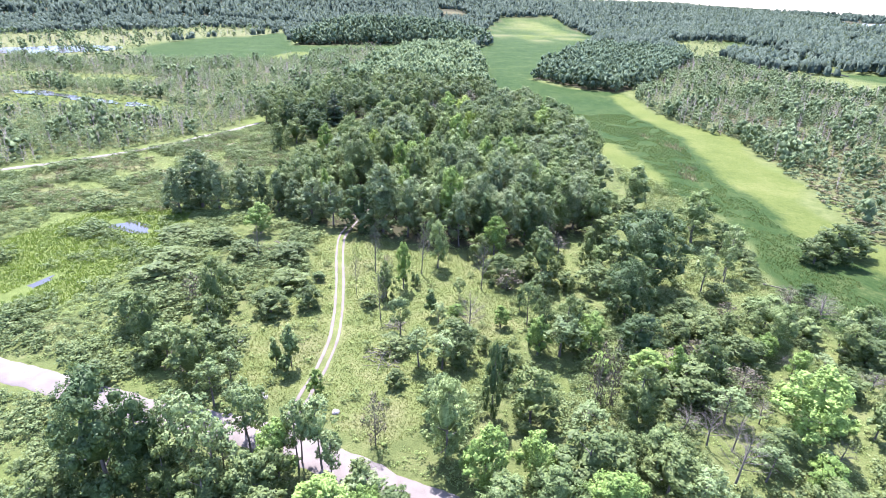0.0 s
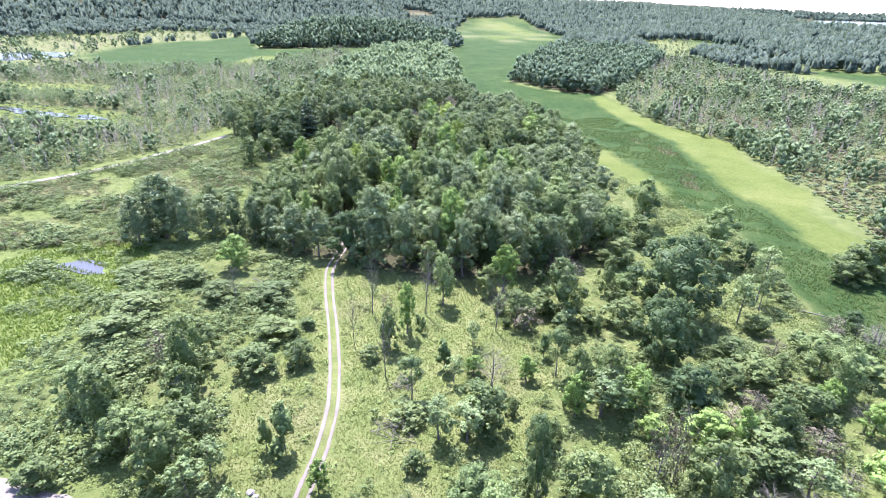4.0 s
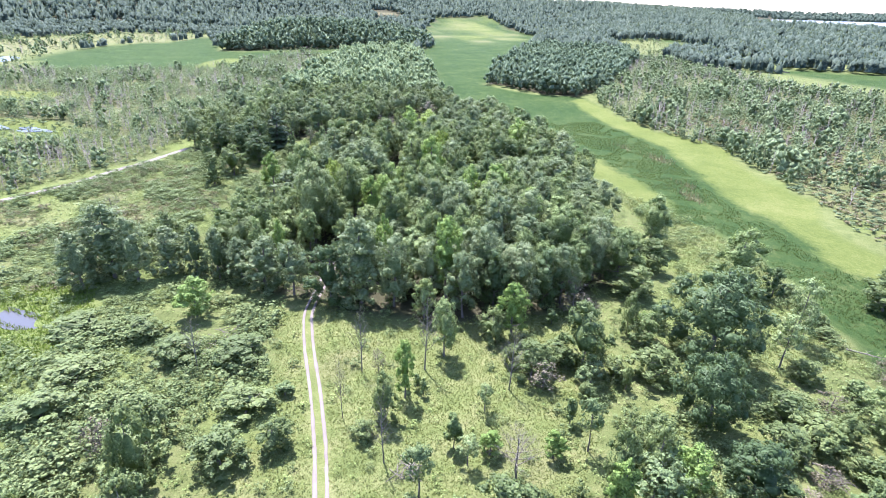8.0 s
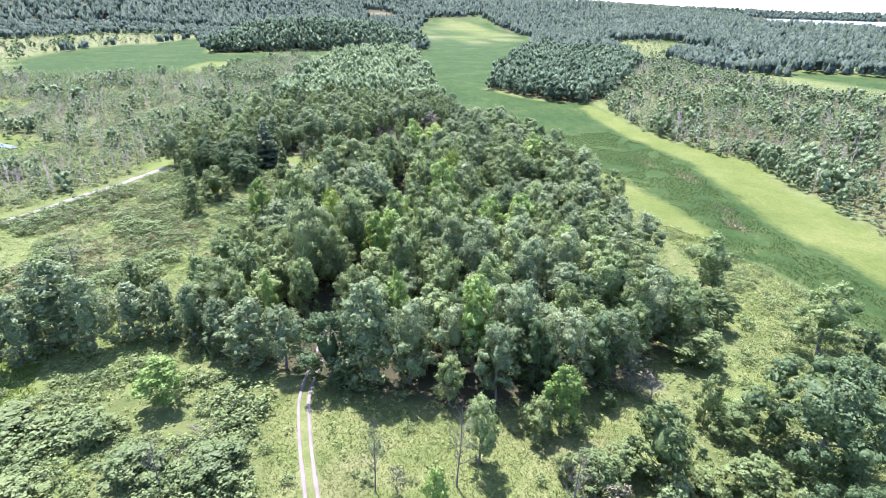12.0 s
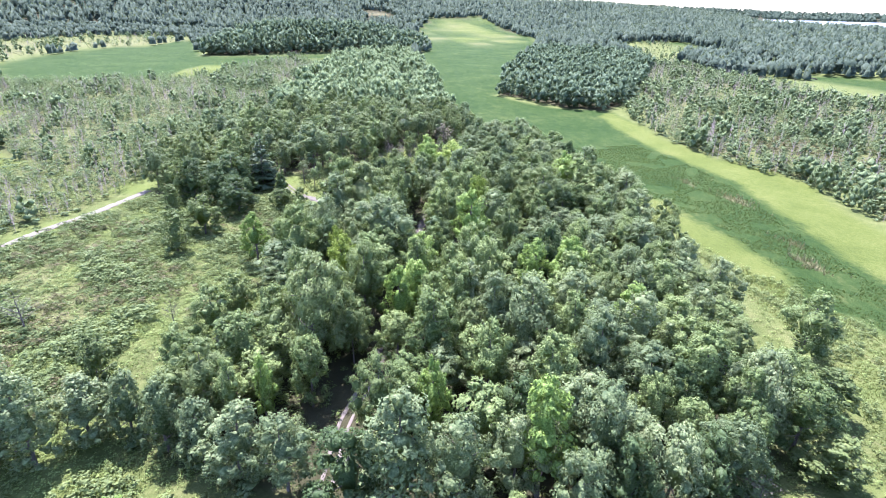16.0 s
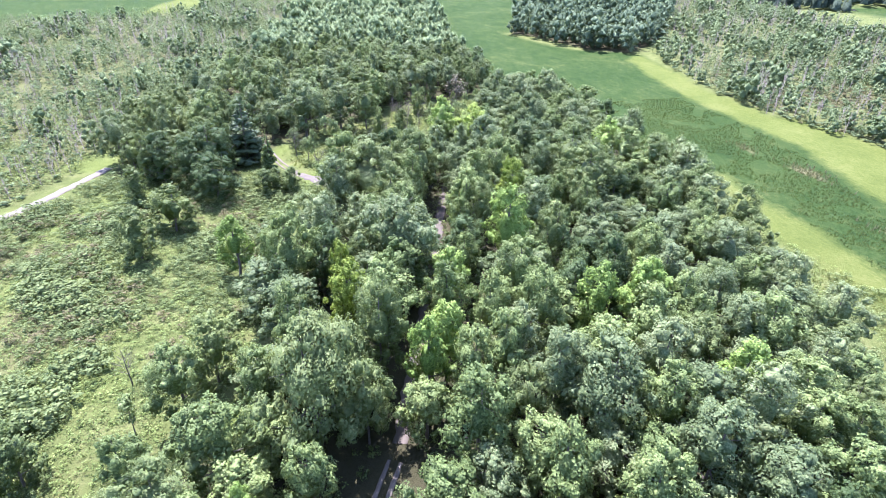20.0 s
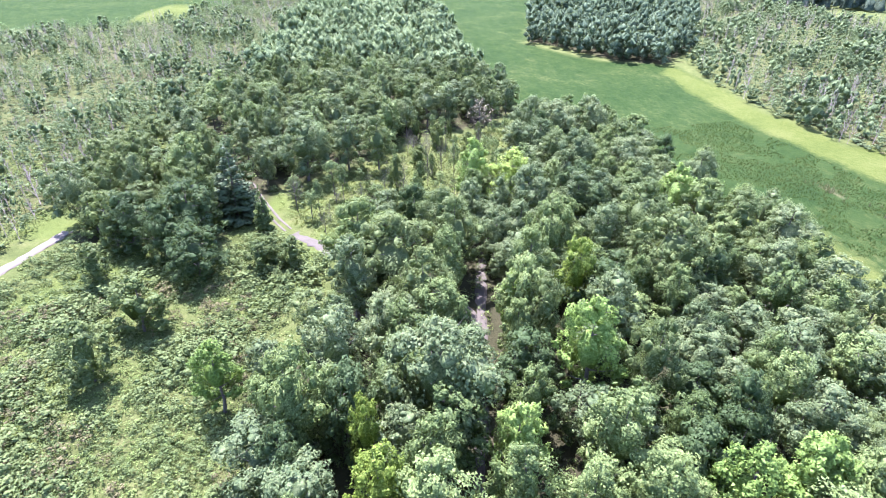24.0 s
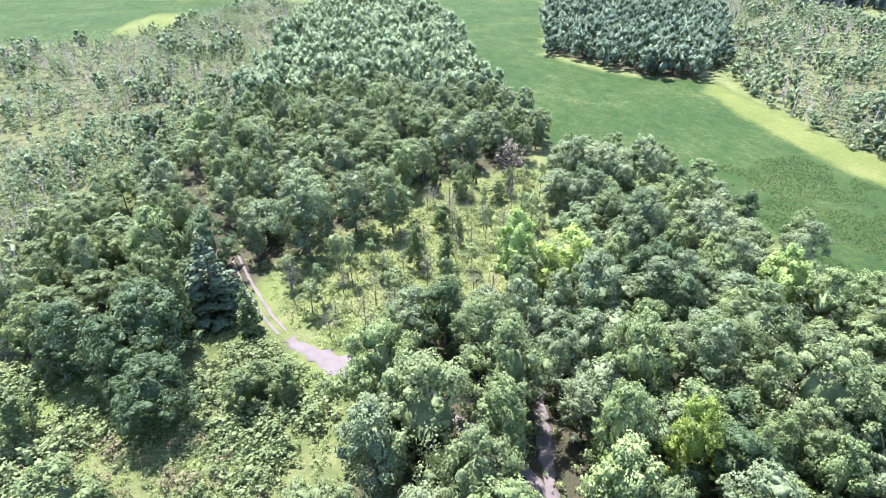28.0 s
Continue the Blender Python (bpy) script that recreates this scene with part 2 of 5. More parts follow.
def ground_material():
    """Meadow, shrub-swamp grass, sedge marsh, lime-green band, bare mud: each with patches of its own, laid out by the sheet's masks."""
    m, nodes, links, bsdf, out = material("meadow_ground")
    geo = nodes.new("ShaderNodeNewGeometry")
    p = geo.outputs["Position"]
    fine = noise_node(nodes, links, 2.6, 8.0, 0.75, p)
    mid = noise_node(nodes, links, 0.22, 6.0, 0.65, p)
    wide = noise_node(nodes, links, 0.035, 4.0, 0.6, p)
    streak = noise_node(nodes, links, 0.22, 6.0, 0.7, p, (1.0, 0.5, 1.0))

    def mask(name):
        at = nodes.new("ShaderNodeAttribute")
        at.attribute_name = name
        return at.outputs["Fac"]

    def blend(a, b, wa):
        return calc(nodes, links, "ADD", calc(nodes, links, "MULTIPLY", a, wa), calc(nodes, links, "MULTIPLY", b, 1 - wa))

    def coloured(value, stops):
        r = ramp(nodes, stops)
        links.new(value, r.inputs["Fac"])
        return r.outputs["Color"]

    v = blend(fine.outputs["Fac"], mid.outputs["Fac"], 0.45)
    rough_grass = coloured(v, [(0.32, (0.044, 0.060, 0.019)), (0.5, (0.084, 0.104, 0.033)), (0.66, (0.134, 0.140, 0.056))])
    meadow = coloured(v, [(0.32, (0.060, 0.080, 0.023)), (0.47, (0.092, 0.116, 0.034)), (0.58, (0.130, 0.144, 0.052)), (0.7, (0.165, 0.150, 0.072))])
    reed = noise_node(nodes, links, 1.1, 7.0, 0.8, p, (1.0, 0.55, 1.0))
    sedge = coloured(blend(blend(streak.outputs["Fac"], wide.outputs["Fac"], 0.55), reed.outputs["Fac"], 0.5), [(0.38, (0.012, 0.029, 0.008)), (0.46, (0.021, 0.043, 0.011)), (0.54, (0.033, 0.056, 0.015)), (0.63, (0.078, 0.088, 0.030))])
    lime = coloured(blend(blend(fine.outputs["Fac"], reed.outputs["Fac"], 0.5), wide.outputs["Fac"], 0.65), [(0.36, (0.040, 0.060, 0.014)), (0.5, (0.078, 0.100, 0.024)), (0.64, (0.128, 0.136, 0.046))])
    swamp = coloured(v, [(0.3, (0.062, 0.088, 0.022)), (0.6, (0.104, 0.134, 0.036))])
    straw = coloured(v, [(0.3, (0.080, 0.084, 0.033)), (0.6, (0.128, 0.128, 0.056))])
    litter = coloured(v, [(0.3, (0.026, 0.029, 0.014)), (0.6, (0.056, 0.054, 0.029))])
    mud = coloured(v, [(0.3, (0.078, 0.074, 0.034)), (0.6, (0.132, 0.124, 0.062))])
    col = mix(nodes, links, mask("meadow"), rough_grass, meadow)
    col = mix(nodes, links, mask("straw"), col, straw)
    col = mix(nodes, links, mask("swamp"), col, swamp)
    col = mix(nodes, links, mask("woods"), col, litter)
    col = mix(nodes, links, mask("sedge"), col, sedge)
    fray = calc(nodes, links, "MULTIPLY", calc(nodes, links, "SUBTRACT", blend(reed.outputs["Fac"], mid.outputs["Fac"], 0.5), 0.5), 1.6)
    soft = nodes.new("ShaderNodeMapRange")
    soft.inputs["From Min"].default_value, soft.inputs["From Max"].default_value = 0.2, 0.8
    links.new(calc(nodes, links, "ADD", mask("lime"), fray), soft.inputs["Value"])
    col = mix(nodes, links, soft.outputs["Result"], col, lime)
    worn = nodes.new("ShaderNodeMapRange")
    worn.inputs["From Min"].default_value, worn.inputs["From Max"].default_value = 0.62, 0.8
    links.new(calc(nodes, links, "ADD", calc(nodes, links, "MULTIPLY", mask("mud"), 0.45), calc(nodes, links, "MULTIPLY", streak.outputs["Fac"], 0.62)), worn.inputs["Value"])
    col = mix(nodes, links, calc(nodes, links, "MULTIPLY", worn.outputs["Result"], calc(nodes, links, "GREATER_THAN", mask("mud"), 0.02)), col, mud)
    links.new(col, bsdf.inputs["Base Color"])
    bsdf.inputs["Roughness"].default_value = 0.9
    bsdf.inputs["Specular IOR Level"].default_value = 0.03
    bump = nodes.new("ShaderNodeBump")
    bump.inputs["Strength"].default_value, bump.inputs["Distance"].default_value = 0.9, 0.35
    links.new(fine.outputs["Fac"], bump.inputs["Height"])
    links.new(bump.outputs["Normal"], bsdf.inputs["Normal"])
    return m


GROUND = ground_material()


# ---- the plan, in metres: outlines of woods, marsh, clearings and water ----
GROVE = [(-30, 150), (-16, 136), (-5, 127), (10, 119), (23, 115), (38, 119), (57, 126), (64, 133), (67, 149), (73, 161), (73, 172), (82, 190), (85, 208), (88, 225), (91, 245), (91, 285),
         (80, 298), (66, 300), (48, 257), (31, 246), (20, 251), (8, 238), (2, 226), (-5, 214), (-13, 207), (-16, 196), (-10, 184), (-13, 166), (-24, 160)]
WOODS = [(-52, 256), (-22, 246), (-13, 262), (-6, 274), (12, 284), (30, 300), (60, 306), (72, 318), (78, 364), (82, 400), (102, 516), (124, 690),
         (70, 690), (30, 620), (10, 520), (-4, 430), (-18, 370), (-32, 325), (-50, 290)]
ISLE_WEST = [(-92, 716), (132, 722), (170, 800), (90, 880), (-60, 880)]
ISLE_EAST = [(126, 434), (150, 382), (168, 367), (200, 392), (330, 560), (372, 652), (288, 738), (205, 595)]
SCRUB_EAST = [(128, 60), (130, 122), (148, 166), (166, 229), (157, 263), (160, 306), (176, 366), (200, 392), (330, 560), (372, 650), (392, 600), (372, 462), (366, 375), (420, 290), (420, 40)]
SCRUB_WEST = [(-320, 150), (-152, 170), (-96, 210), (-66, 246), (-50, 290), (-32, 325), (-18, 370), (-4, 430), (10, 520), (30, 620), (0, 690), (-56, 570), (-95, 526), (-186, 520), (-330, 520)]
MARSH_EAST = [(83, 60), (84, 91), (87, 99), (95, 115), (99, 134), (98, 151), (94, 161), (92, 200), (94, 240), (97, 290), (86, 306), (74, 316), (79, 364),
              (83, 400), (103, 516), (127, 687), (132, 722), (170, 800), (206, 1100), (340, 1500), (500, 1580), (410, 1000), (290, 738), (204, 593), (127, 434),
              (134, 402), (149, 377), (174, 366), (157, 306), (154, 263), (166, 250), (164, 229), (153, 208), (146, 184), (145, 166), (131, 147), (127, 128), (126, 60)]
LIME_BAND = [(158, 356), (172, 368), (160, 306), (157, 263), (168, 250), (167, 229), (156, 208), (149, 184), (148, 166), (134, 147), (130, 128), (130, 90),
             (117, 90), (116, 115), (115, 127), (120, 145), (121, 165), (128, 190), (142, 232), (145, 259), (143, 292)]
LIME_SHORE = [(93, 161), (90, 205), (93, 235), (104, 222), (104, 190), (100, 170)]
LIME_PATCH = [(-92, 548), (-56, 545), (-50, 612), (-66, 640), (-90, 606)]
FAR_MEADOW = [(206, 1000), (340, 1500), (500, 1580), (410, 1000), (330, 860), (240, 860)]
MARSH_WEST = [(-237, 610), (-238, 680), (-218, 792), (-166, 844), (-130, 960), (-92, 720), (20, 716), (110, 716), (60, 650), (0, 690), (-56, 571), (-95, 529), (-149, 532), (-186, 522)]
MARSH_BACK = [(488, 780), (462, 620), (430, 462), (430, 375), (470, 300), (640, 330), (535, 456), (468, 505), (500, 655), (520, 780)]
CLEARING = [(-22, 68), (-21, 92), (-13, 98), (-14, 128), (-4, 130), (10, 118), (28, 119), (46, 116), (42, 100), (30, 85), (20, 72), (8, 60), (0, 55), (-10, 63)]
EAST_MEADOW = [(60, 92), (84, 90), (99, 134), (97, 165), (88, 190), (82, 150), (74, 130), (62, 116), (54, 104)]
GLADE = [(-6, 256), (9, 240), (20, 253), (31, 248), (47, 259), (62, 302), (34, 299), (14, 283), (-4, 272)]
WET_WEST = [(-90, 88), (-60, 96), (-46, 130), (-50, 150), (-72, 150), (-90, 126)]
FRINGE_WEST = [(-330, 520), (-186, 522), (-237, 610), (-238, 680), (-218, 792), (-166, 844), (-130, 960), (-120, 1010), (-260, 985), (-420, 820), (-620, 640), (-620, 500)]
FRINGE_EAST = [(330, 590), (392, 600), (430, 640), (470, 640), (500, 780), (420, 800), (372, 655)]
LIME_GLADES = [[(-190, 300), (-110, 285), (-95, 300), (-120, 330), (-200, 360)], [(-260, 395), (-150, 380), (-140, 420), (-260, 440)]]
STRAW_WEST = [(-120, 176), (-60, 232), (-45, 225), (-40, 180), (-70, 160)]
ROAD = [(-420, 190), (-240, 132), (-140, 104), (-100, 94), (-66, 81), (-52, 75), (-44, 71), (-33, 66), (-25, 63), (-17, 60), (-11, 57), (-5, 53), (1, 49), (6, 46), (30, 30), (60, 6), (130, -50), (260, -140)]
ROAD_WEST = [(-170, 160), (-125, 184), (-104, 199), (-91, 209), (-78, 223), (-70, 234), (-63, 244), (-57, 253), (-51, 265)]
LANE = [(-13, 58), (-12, 63), (-11, 67), (-9, 73), (-7.3, 82), (-7, 92), (-7.2, 103), (-8, 117), (-8, 127), (-6.6, 133), (-5, 138), (-3, 145), (0, 151), (4, 158),
        (7, 167), (11, 178), (15, 188), (19, 198), (22, 208), (23, 214), (19, 223), (14, 229), (8, 233.5)]
LANE_NORTH = [(22, 207), (24.5, 215), (26.5, 221), (29.5, 229), (33, 237), (37.5, 246)]
SPUR = [(8, 233.5), (5, 238), (2, 242), (-3, 247), (-6, 252), (-9, 259), (-12, 269), (-15, 281), (-22, 298), (-29, 318)]


def inside(poly, x, y):
    """For arrays of places: metres to the outline, positive inside."""
    x, y = np.asarray(x, float), np.asarray(y, float)
    hit, near = np.zeros(x.shape, bool), np.full(x.shape, 1e9)
    for (ax, ay), (bx, by) in zip(poly, poly[1:] + poly[:1]):
        cross = (ay > y) != (by > y)
        hit ^= cross & (x < (bx - ax) * (y - ay) / ((by - ay) or 1e-9) + ax)
        near = np.minimum(near, edge_distance(ax, ay, bx, by, x, y))
    return np.where(hit, near, -near)


def edge_distance(ax, ay, bx, by, x, y):
    dx, dy = bx - ax, by - ay
    k = np.clip(((x - ax) * dx + (y - ay) * dy) / (dx * dx + dy * dy + 1e-9), 0, 1)
    return np.hypot(x - ax - k * dx, y - ay - k * dy)


def line_distance(line, x, y):
    near = np.full(np.shape(x), 1e9)
    for (ax, ay), (bx, by) in zip(line, line[1:]):
        near = np.minimum(near, edge_distance(ax, ay, bx, by, x, y))
    return near


def wobble(x, y, size, seed=0.0):
    """A cheap smooth wave field, about -1 to 1."""
    a, b = x / size, y / size
    return 0.5 * np.sin(a * 1.7 + 1.3 * np.sin(b * 1.1 + seed) + seed) + 0.5 * np.sin(b * 1.9 + 1.5 * np.sin(a * 1.3 - seed) + 2.1 * seed)


def step01(v, a, b):
    k = np.clip((v - a) / (b - a), 0, 1)
    return k * k * (3 - 2 * k)


def height(x, y):
    """The lie of the land: level near by, hummocky; wooded hills far off ahead, falling away to the lake on the east."""
    x, y = np.asarray(x, float), np.asarray(y, float)
    far, turn = np.hypot(x, y), np.degrees(np.arctan2(x, y))
    crest = np.interp(turn, (-40, 4, 14, 20, 28, 35, 40, 43, 60), (105, 84, 60, 50, 45, 34, 15, 4, 2))
    hill = crest * step01(far, 1150, 2300) * (1 + 0.12 * wobble(x, y, 330, 1.0))
    hill = hill + 16 * step01(far, 620, 1100) * step01(turn, 20, 32) * (1 - 0.3 * step01(turn, 40, 54)) * (1 - step01(far, 1500, 2000))
    hill = hill + 26 * step01(far, 4100, 4700) * step01(turn, 30, 42) + 26 * step01(far, 900, 1500) * step01(-turn, 4, 16)
    hill = hill + 15 * step01(1 - np.hypot((x - 35) / 150, (y - 800) / 95), 0, 0.75)
    return hill + 0.18 * wobble(x, y, 7.0, 0.3) * step01(900 - far, 0, 400)


def as_mesh(name, verts, faces, mats, smooth=False, facing=None, **values):
    """A mesh from arrays; faces: rows of three or four corners. values: named floats for each vertex."""
    me = bpy.data.meshes.new(name)
    verts, faces = np.asarray(verts, np.float32), np.asarray(faces, np.int32)
    n, k = faces.shape
    me.vertices.add(len(verts))
    me.vertices.foreach_set("co", verts.ravel())
    me.loops.add(n * k)
    me.loops.foreach_set("vertex_index", faces.ravel())
    me.polygons.add(n)
    me.polygons.foreach_set("loop_start", np.arange(0, n * k, k, dtype=np.int32))
    me.polygons.foreach_set("use_smooth", np.full(n, smooth))
    for key, value in values.items():
        at = me.attributes.new(key, "FLOAT", "POINT")
        at.data.foreach_set("value", np.asarray(value, np.float32))
    for m in mats if isinstance(mats, (list, tuple)) else [mats]:
        me.materials.append(m)
    me.update(calc_edges=True)
    if facing is not None:
        at = me.attributes.new("custom_normal", "FLOAT_VECTOR", "POINT")
        at.data.foreach_set("vector", np.asarray(facing, np.float32).ravel())
    return me


# ---- the ground: one sheet out to the horizon ----
def axis_steps(lo, near_lo, near_hi, hi, fine):
    mid = list(np.arange(near_lo, near_hi + 0.1, fine))
    up, down, s = [], [], fine
    v = near_hi
    while v < hi:
        s *= 1.11
        v += s
        up.append(min(v, hi))
    v, s = near_lo, fine
    while v > lo:
        s *= 1.13
        v -= s
        down.append(max(v, lo))
    return np.array(down[::-1] + mid + up)


def build_ground():
    xs, ys = axis_steps(-4800, -130, 200, 4800, 2.2), axis_steps(-500, -10, 420, 4900, 2.2)
    gx, gy = np.meshgrid(xs, ys)
    x, y = gx.ravel(), gy.ravel()
    edge = 1.6 * wobble(x, y, 5.0, 2.0) + 2.4 * wobble(x, y, 17.0, 4.0)
    sedge = np.maximum.reduce([step01(inside(p, x, y) + edge, -1.5, 2.5) for p in (MARSH_EAST, MARSH_WEST, MARSH_BACK)])
    lime = np.maximum.reduce([step01(inside(p, x, y) + 0.6 * edge, -4.5, 4.5) for p in (LIME_BAND, LIME_SHORE, LIME_PATCH, *LIME_GLADES)])
    lime = np.maximum(lime, step01(inside(FAR_MEADOW, x, y) + 30 * wobble(x, y, 45.0, 2.0), -10, 50) * (0.45 + 0.35 * wobble(x, y, 30.0, 5.0)))
    meadow = np.maximum.reduce([step01(inside(p, x, y) + edge, -3, 4) for p in (CLEARING, GLADE)])
    meadow = np.maximum(meadow, 0.6 * step01(inside(EAST_MEADOW, x, y) + edge, -3, 4))
    meadow = np.maximum(meadow, 0.7 * step01(inside([(20, 40), (44, 100), (62, 92), (126, 62), (60, 10)], x, y) + edge, -3, 4))
    meadow = np.maximum(meadow, 0.3 * step01(wobble(x, y, 12.0, 7.0), -0.2, 0.5))
    woods = np.maximum.reduce([step01(inside(p, x, y) + edge, -1, 4) for p in (GROVE, WOODS, ISLE_WEST, ISLE_EAST)])
    woods = np.maximum(woods, step01(np.hypot(x, y), 1000, 1150) * (1 - sedge) * (1 - lime))
    swamp = step01(inside(WET_WEST, x, y) + 4 * wobble(x, y, 9.0, 5.0), -2, 5)
    swamp = np.maximum(swamp, 0.8 * step01(wobble(x, y, 10.0, 9.0) - 0.35 + 0.6 * step01(-x, 10, 60) - 2 * step01(np.hypot(x, y - 150), 150, 300), 0.0, 0.5) * (1 - meadow))
    straw = step01(inside(STRAW_WEST, x, y) + 8 * wobble(x, y, 14.0, 6.0), -4, 10) * 0.7
    straw = np.maximum(straw, 0.55 * step01(wobble(x, y, 8.0, 3.0), 0.45, 0.9) * step01(inside(CLEARING, x, y), 0, 3))
    straw = np.maximum(straw, np.maximum(step01(inside(FRINGE_WEST, x, y) + 20 * wobble(x, y, 40.0, 2.0), -10, 20), 0.25 * step01(inside(FRINGE_EAST, x, y), -8, 12)) * (0.55 + 0.4 * wobble(x, y, 25.0, 3.0)))
    open_scrub = np.maximum(step01(inside(SCRUB_WEST, x, y), -4, 10), 0.7 * step01(inside(SCRUB_EAST, x, y), 0, 12))
    swamp = np.maximum(swamp, open_scrub * (0.05 + 0.15 * wobble(x, y, 13.0, 4.0)))
    straw = np.maximum(straw, open_scrub * (0.3 + 0.3 * wobble(x, y, 19.0, 8.0)))
    woods = np.maximum(woods, open_scrub * (0.35 + 0.25 * wobble(x, y, 16.0, 2.5)))
    # bare streaks of drift along the marsh
    mud = np.zeros_like(x)
    for cx, cy, lx, ly in ((112, 176, 3, 7), (129, 219, 3.5, 9), (126, 238, 2, 6), (118, 186, 2, 5)):
        mud = np.maximum(mud, step01(1 - np.hypot((x - cx) / (1.6 * lx), (y - cy) / (1.6 * ly)), 0.0, 0.8))
    # a mud-coloured patch on the far hill, standing in for sky-bright water
    mud = np.maximum(mud, step01(1 - np.hypot((x - 222) / 40, (y - 1560) / 80), 0.0, 0.3))
    straw = np.maximum(straw, 0.8 * step01(inside(FAR_MEADOW, x, y) + 40 * wobble(x, y, 60.0, 1.0), 0, 40) * step01(wobble(x, y, 38.0, 4.0), -0.3, 0.4))
    sedge = sedge * (1 - 0.85 * step01(inside(FAR_MEADOW, x, y) + 40 * wobble(x, y, 60.0, 1.0), 0, 40) * step01(wobble(x, y, 38.0, 4.0), -0.3, 0.4))
    z = height(x, y)
    z = z * (1 - sedge * step01(900 - np.hypot(x, y), 0, 200)) - 0.25 * sedge
    n, k = len(xs), len(ys)
    i = np.arange((k - 1) * (n - 1))
    a = i // (n - 1) * n + i % (n - 1)
    faces = np.stack([a, a + 1, a + n + 1, a + n], 1)
    me = as_mesh("ground", np.stack([x, y, z], 1), faces, GROUND, True, sedge=sedge, lime=lime, meadow=meadow, woods=woods, swamp=swamp, straw=straw, mud=mud)
    return tagged(new("ground", me), "rough green meadow and sedge marsh running to wooded hills", "ground", kind="structure")


build_ground()


# ---- roads and tracks: strips with a crown and ragged verges ----
def smooth_line(points, step=1.2):
    pts = np.array(points, float)
    d = np.r_[0, np.cumsum(np.hypot(*np.diff(pts, axis=0).T))]
    s = np.arange(0, d[-1], step)
    x, y = np.interp(s, d, pts[:, 0]), np.interp(s, d, pts[:, 1])
    k = np.hanning(9) / np.hanning(9).sum()
    pad = lambda v: np.convolve(np.r_[[v[0]] * 4, v, [v[-1]] * 4], k, "valid")  # noqa: E731
    return np.stack([pad(x), pad(y)], 1)


def strip(name, points, half, offset, mat, seed, rise=0.05, label="", category="road", kind="structure", ragged=0.25):
    c = smooth_line(points)
    way = np.gradient(c, axis=0)
    way /= np.linalg.norm(way, axis=1)[:, None]
    side = np.stack([way[:, 1], -way[:, 0]], 1)
    rng = np.random.default_rng(seed)
    rows, across = [], (-1.15, -1.0, -0.4, 0.4, 1.0, 1.15)
    w = half * (1 + ragged * np.convolve(rng.normal(size=len(c) + 4), np.ones(5) / 5, "valid"))
    for a in across:
        p = c + side * (offset + a * (w + ragged * 0.5 * half * rng.normal(size=len(c)) * (abs(a) >= 1)))[:, None]
        base = height(p[:, 0], p[:, 1])
        rows.append(np.c_[p, base + (rise if abs(a) <= 1.0 else -0.25)])
    v = np.stack(rows, 1).reshape(-1, 3)
    n, k = len(across), len(c)
    i = np.arange((k - 1) * (n - 1))
    a = i // (n - 1) * n + i % (n - 1)
    me = as_mesh(name, v, np.stack([a, a + 1, a + n + 1, a + n], 1), mat, True)
    return tagged(new(name, me), label, category, kind=kind)


strip("road", ROAD, 2.3, 0, GRAVEL, 1, 0.12, "pale crushed-gravel road with grassy verges", ragged=0.1)
strip("road_west", ROAD_WEST, 1.2, 0, GRAVEL, 2, 0.12, "narrow pale gravel road through the scrub")
strip("wheel_track", LANE[:14], 0.25, -0.74, GRAVEL, 3, 0.07, "bare whitish wheel rut of a grassy lane", "track")
strip("wheel_track", LANE[:14], 0.25, 0.74, GRAVEL, 4, 0.07, "bare whitish wheel rut of a grassy lane", "track")
strip("sandy_lane", LANE[13:], 0.85, 0, SAND, 5, 0.05, "sandy pink lane under the trees", "track", ragged=0.35)
strip("sandy_lane", LANE[-2:] + SPUR[1:5], 1.5, 0, SAND, 6, 0.06, "open stony sandy lane at the wood's edge", "track", ragged=0.5)
strip("sandy_lane", LANE_NORTH, 0.8, 0, SAND, 9, 0.08, "sandy pink lane under the trees", "track", ragged=0.35)
strip("wheel_track", SPUR[4:8], 0.26, -0.7, SAND, 7, 0.07, "bare sandy wheel rut of a grassy lane", "track")
strip("wheel_track", SPUR[4:8], 0.26, 0.7, SAND, 8, 0.07, "bare sandy wheel rut of a grassy lane", "track")


# ---- open water ----
def pool(name, cx, cy, lx, ly, turn, seed, label, z=0.06):
    rng = np.random.default_rng(seed)
    n = 48
    t = np.arange(n) * 2 * np.pi / n
    r = 1 + sum(rng.normal() * 0.36 / k * np.cos(k * t + rng.uniform(0, 6)) for k in range(2, 7))
    u, v = lx * r * np.cos(t), ly * r * np.sin(t)
    c, s = math.cos(radians(turn)), math.sin(radians(turn))
    x, y = cx + c * u - s * v, cy + s * u + c * v
    top = np.c_[x, y, np.full(n, z)]
    low = np.c_[x * 1.0, y * 1.0, np.full(n, z - 0.5)]
    verts = np.r_[top, low, [[cx, cy, z]]]
    i = np.arange(n)
    j = (i + 1) % n
    faces = np.r_[np.stack([i, j, np.full(n, 2 * n)], 1), np.stack([i, i + n, j], 1), np.stack([j, i + n, j + n], 1)]
    return tagged(new(name, as_mesh(name, verts, faces, WATER)), label, "water", kind="structure")


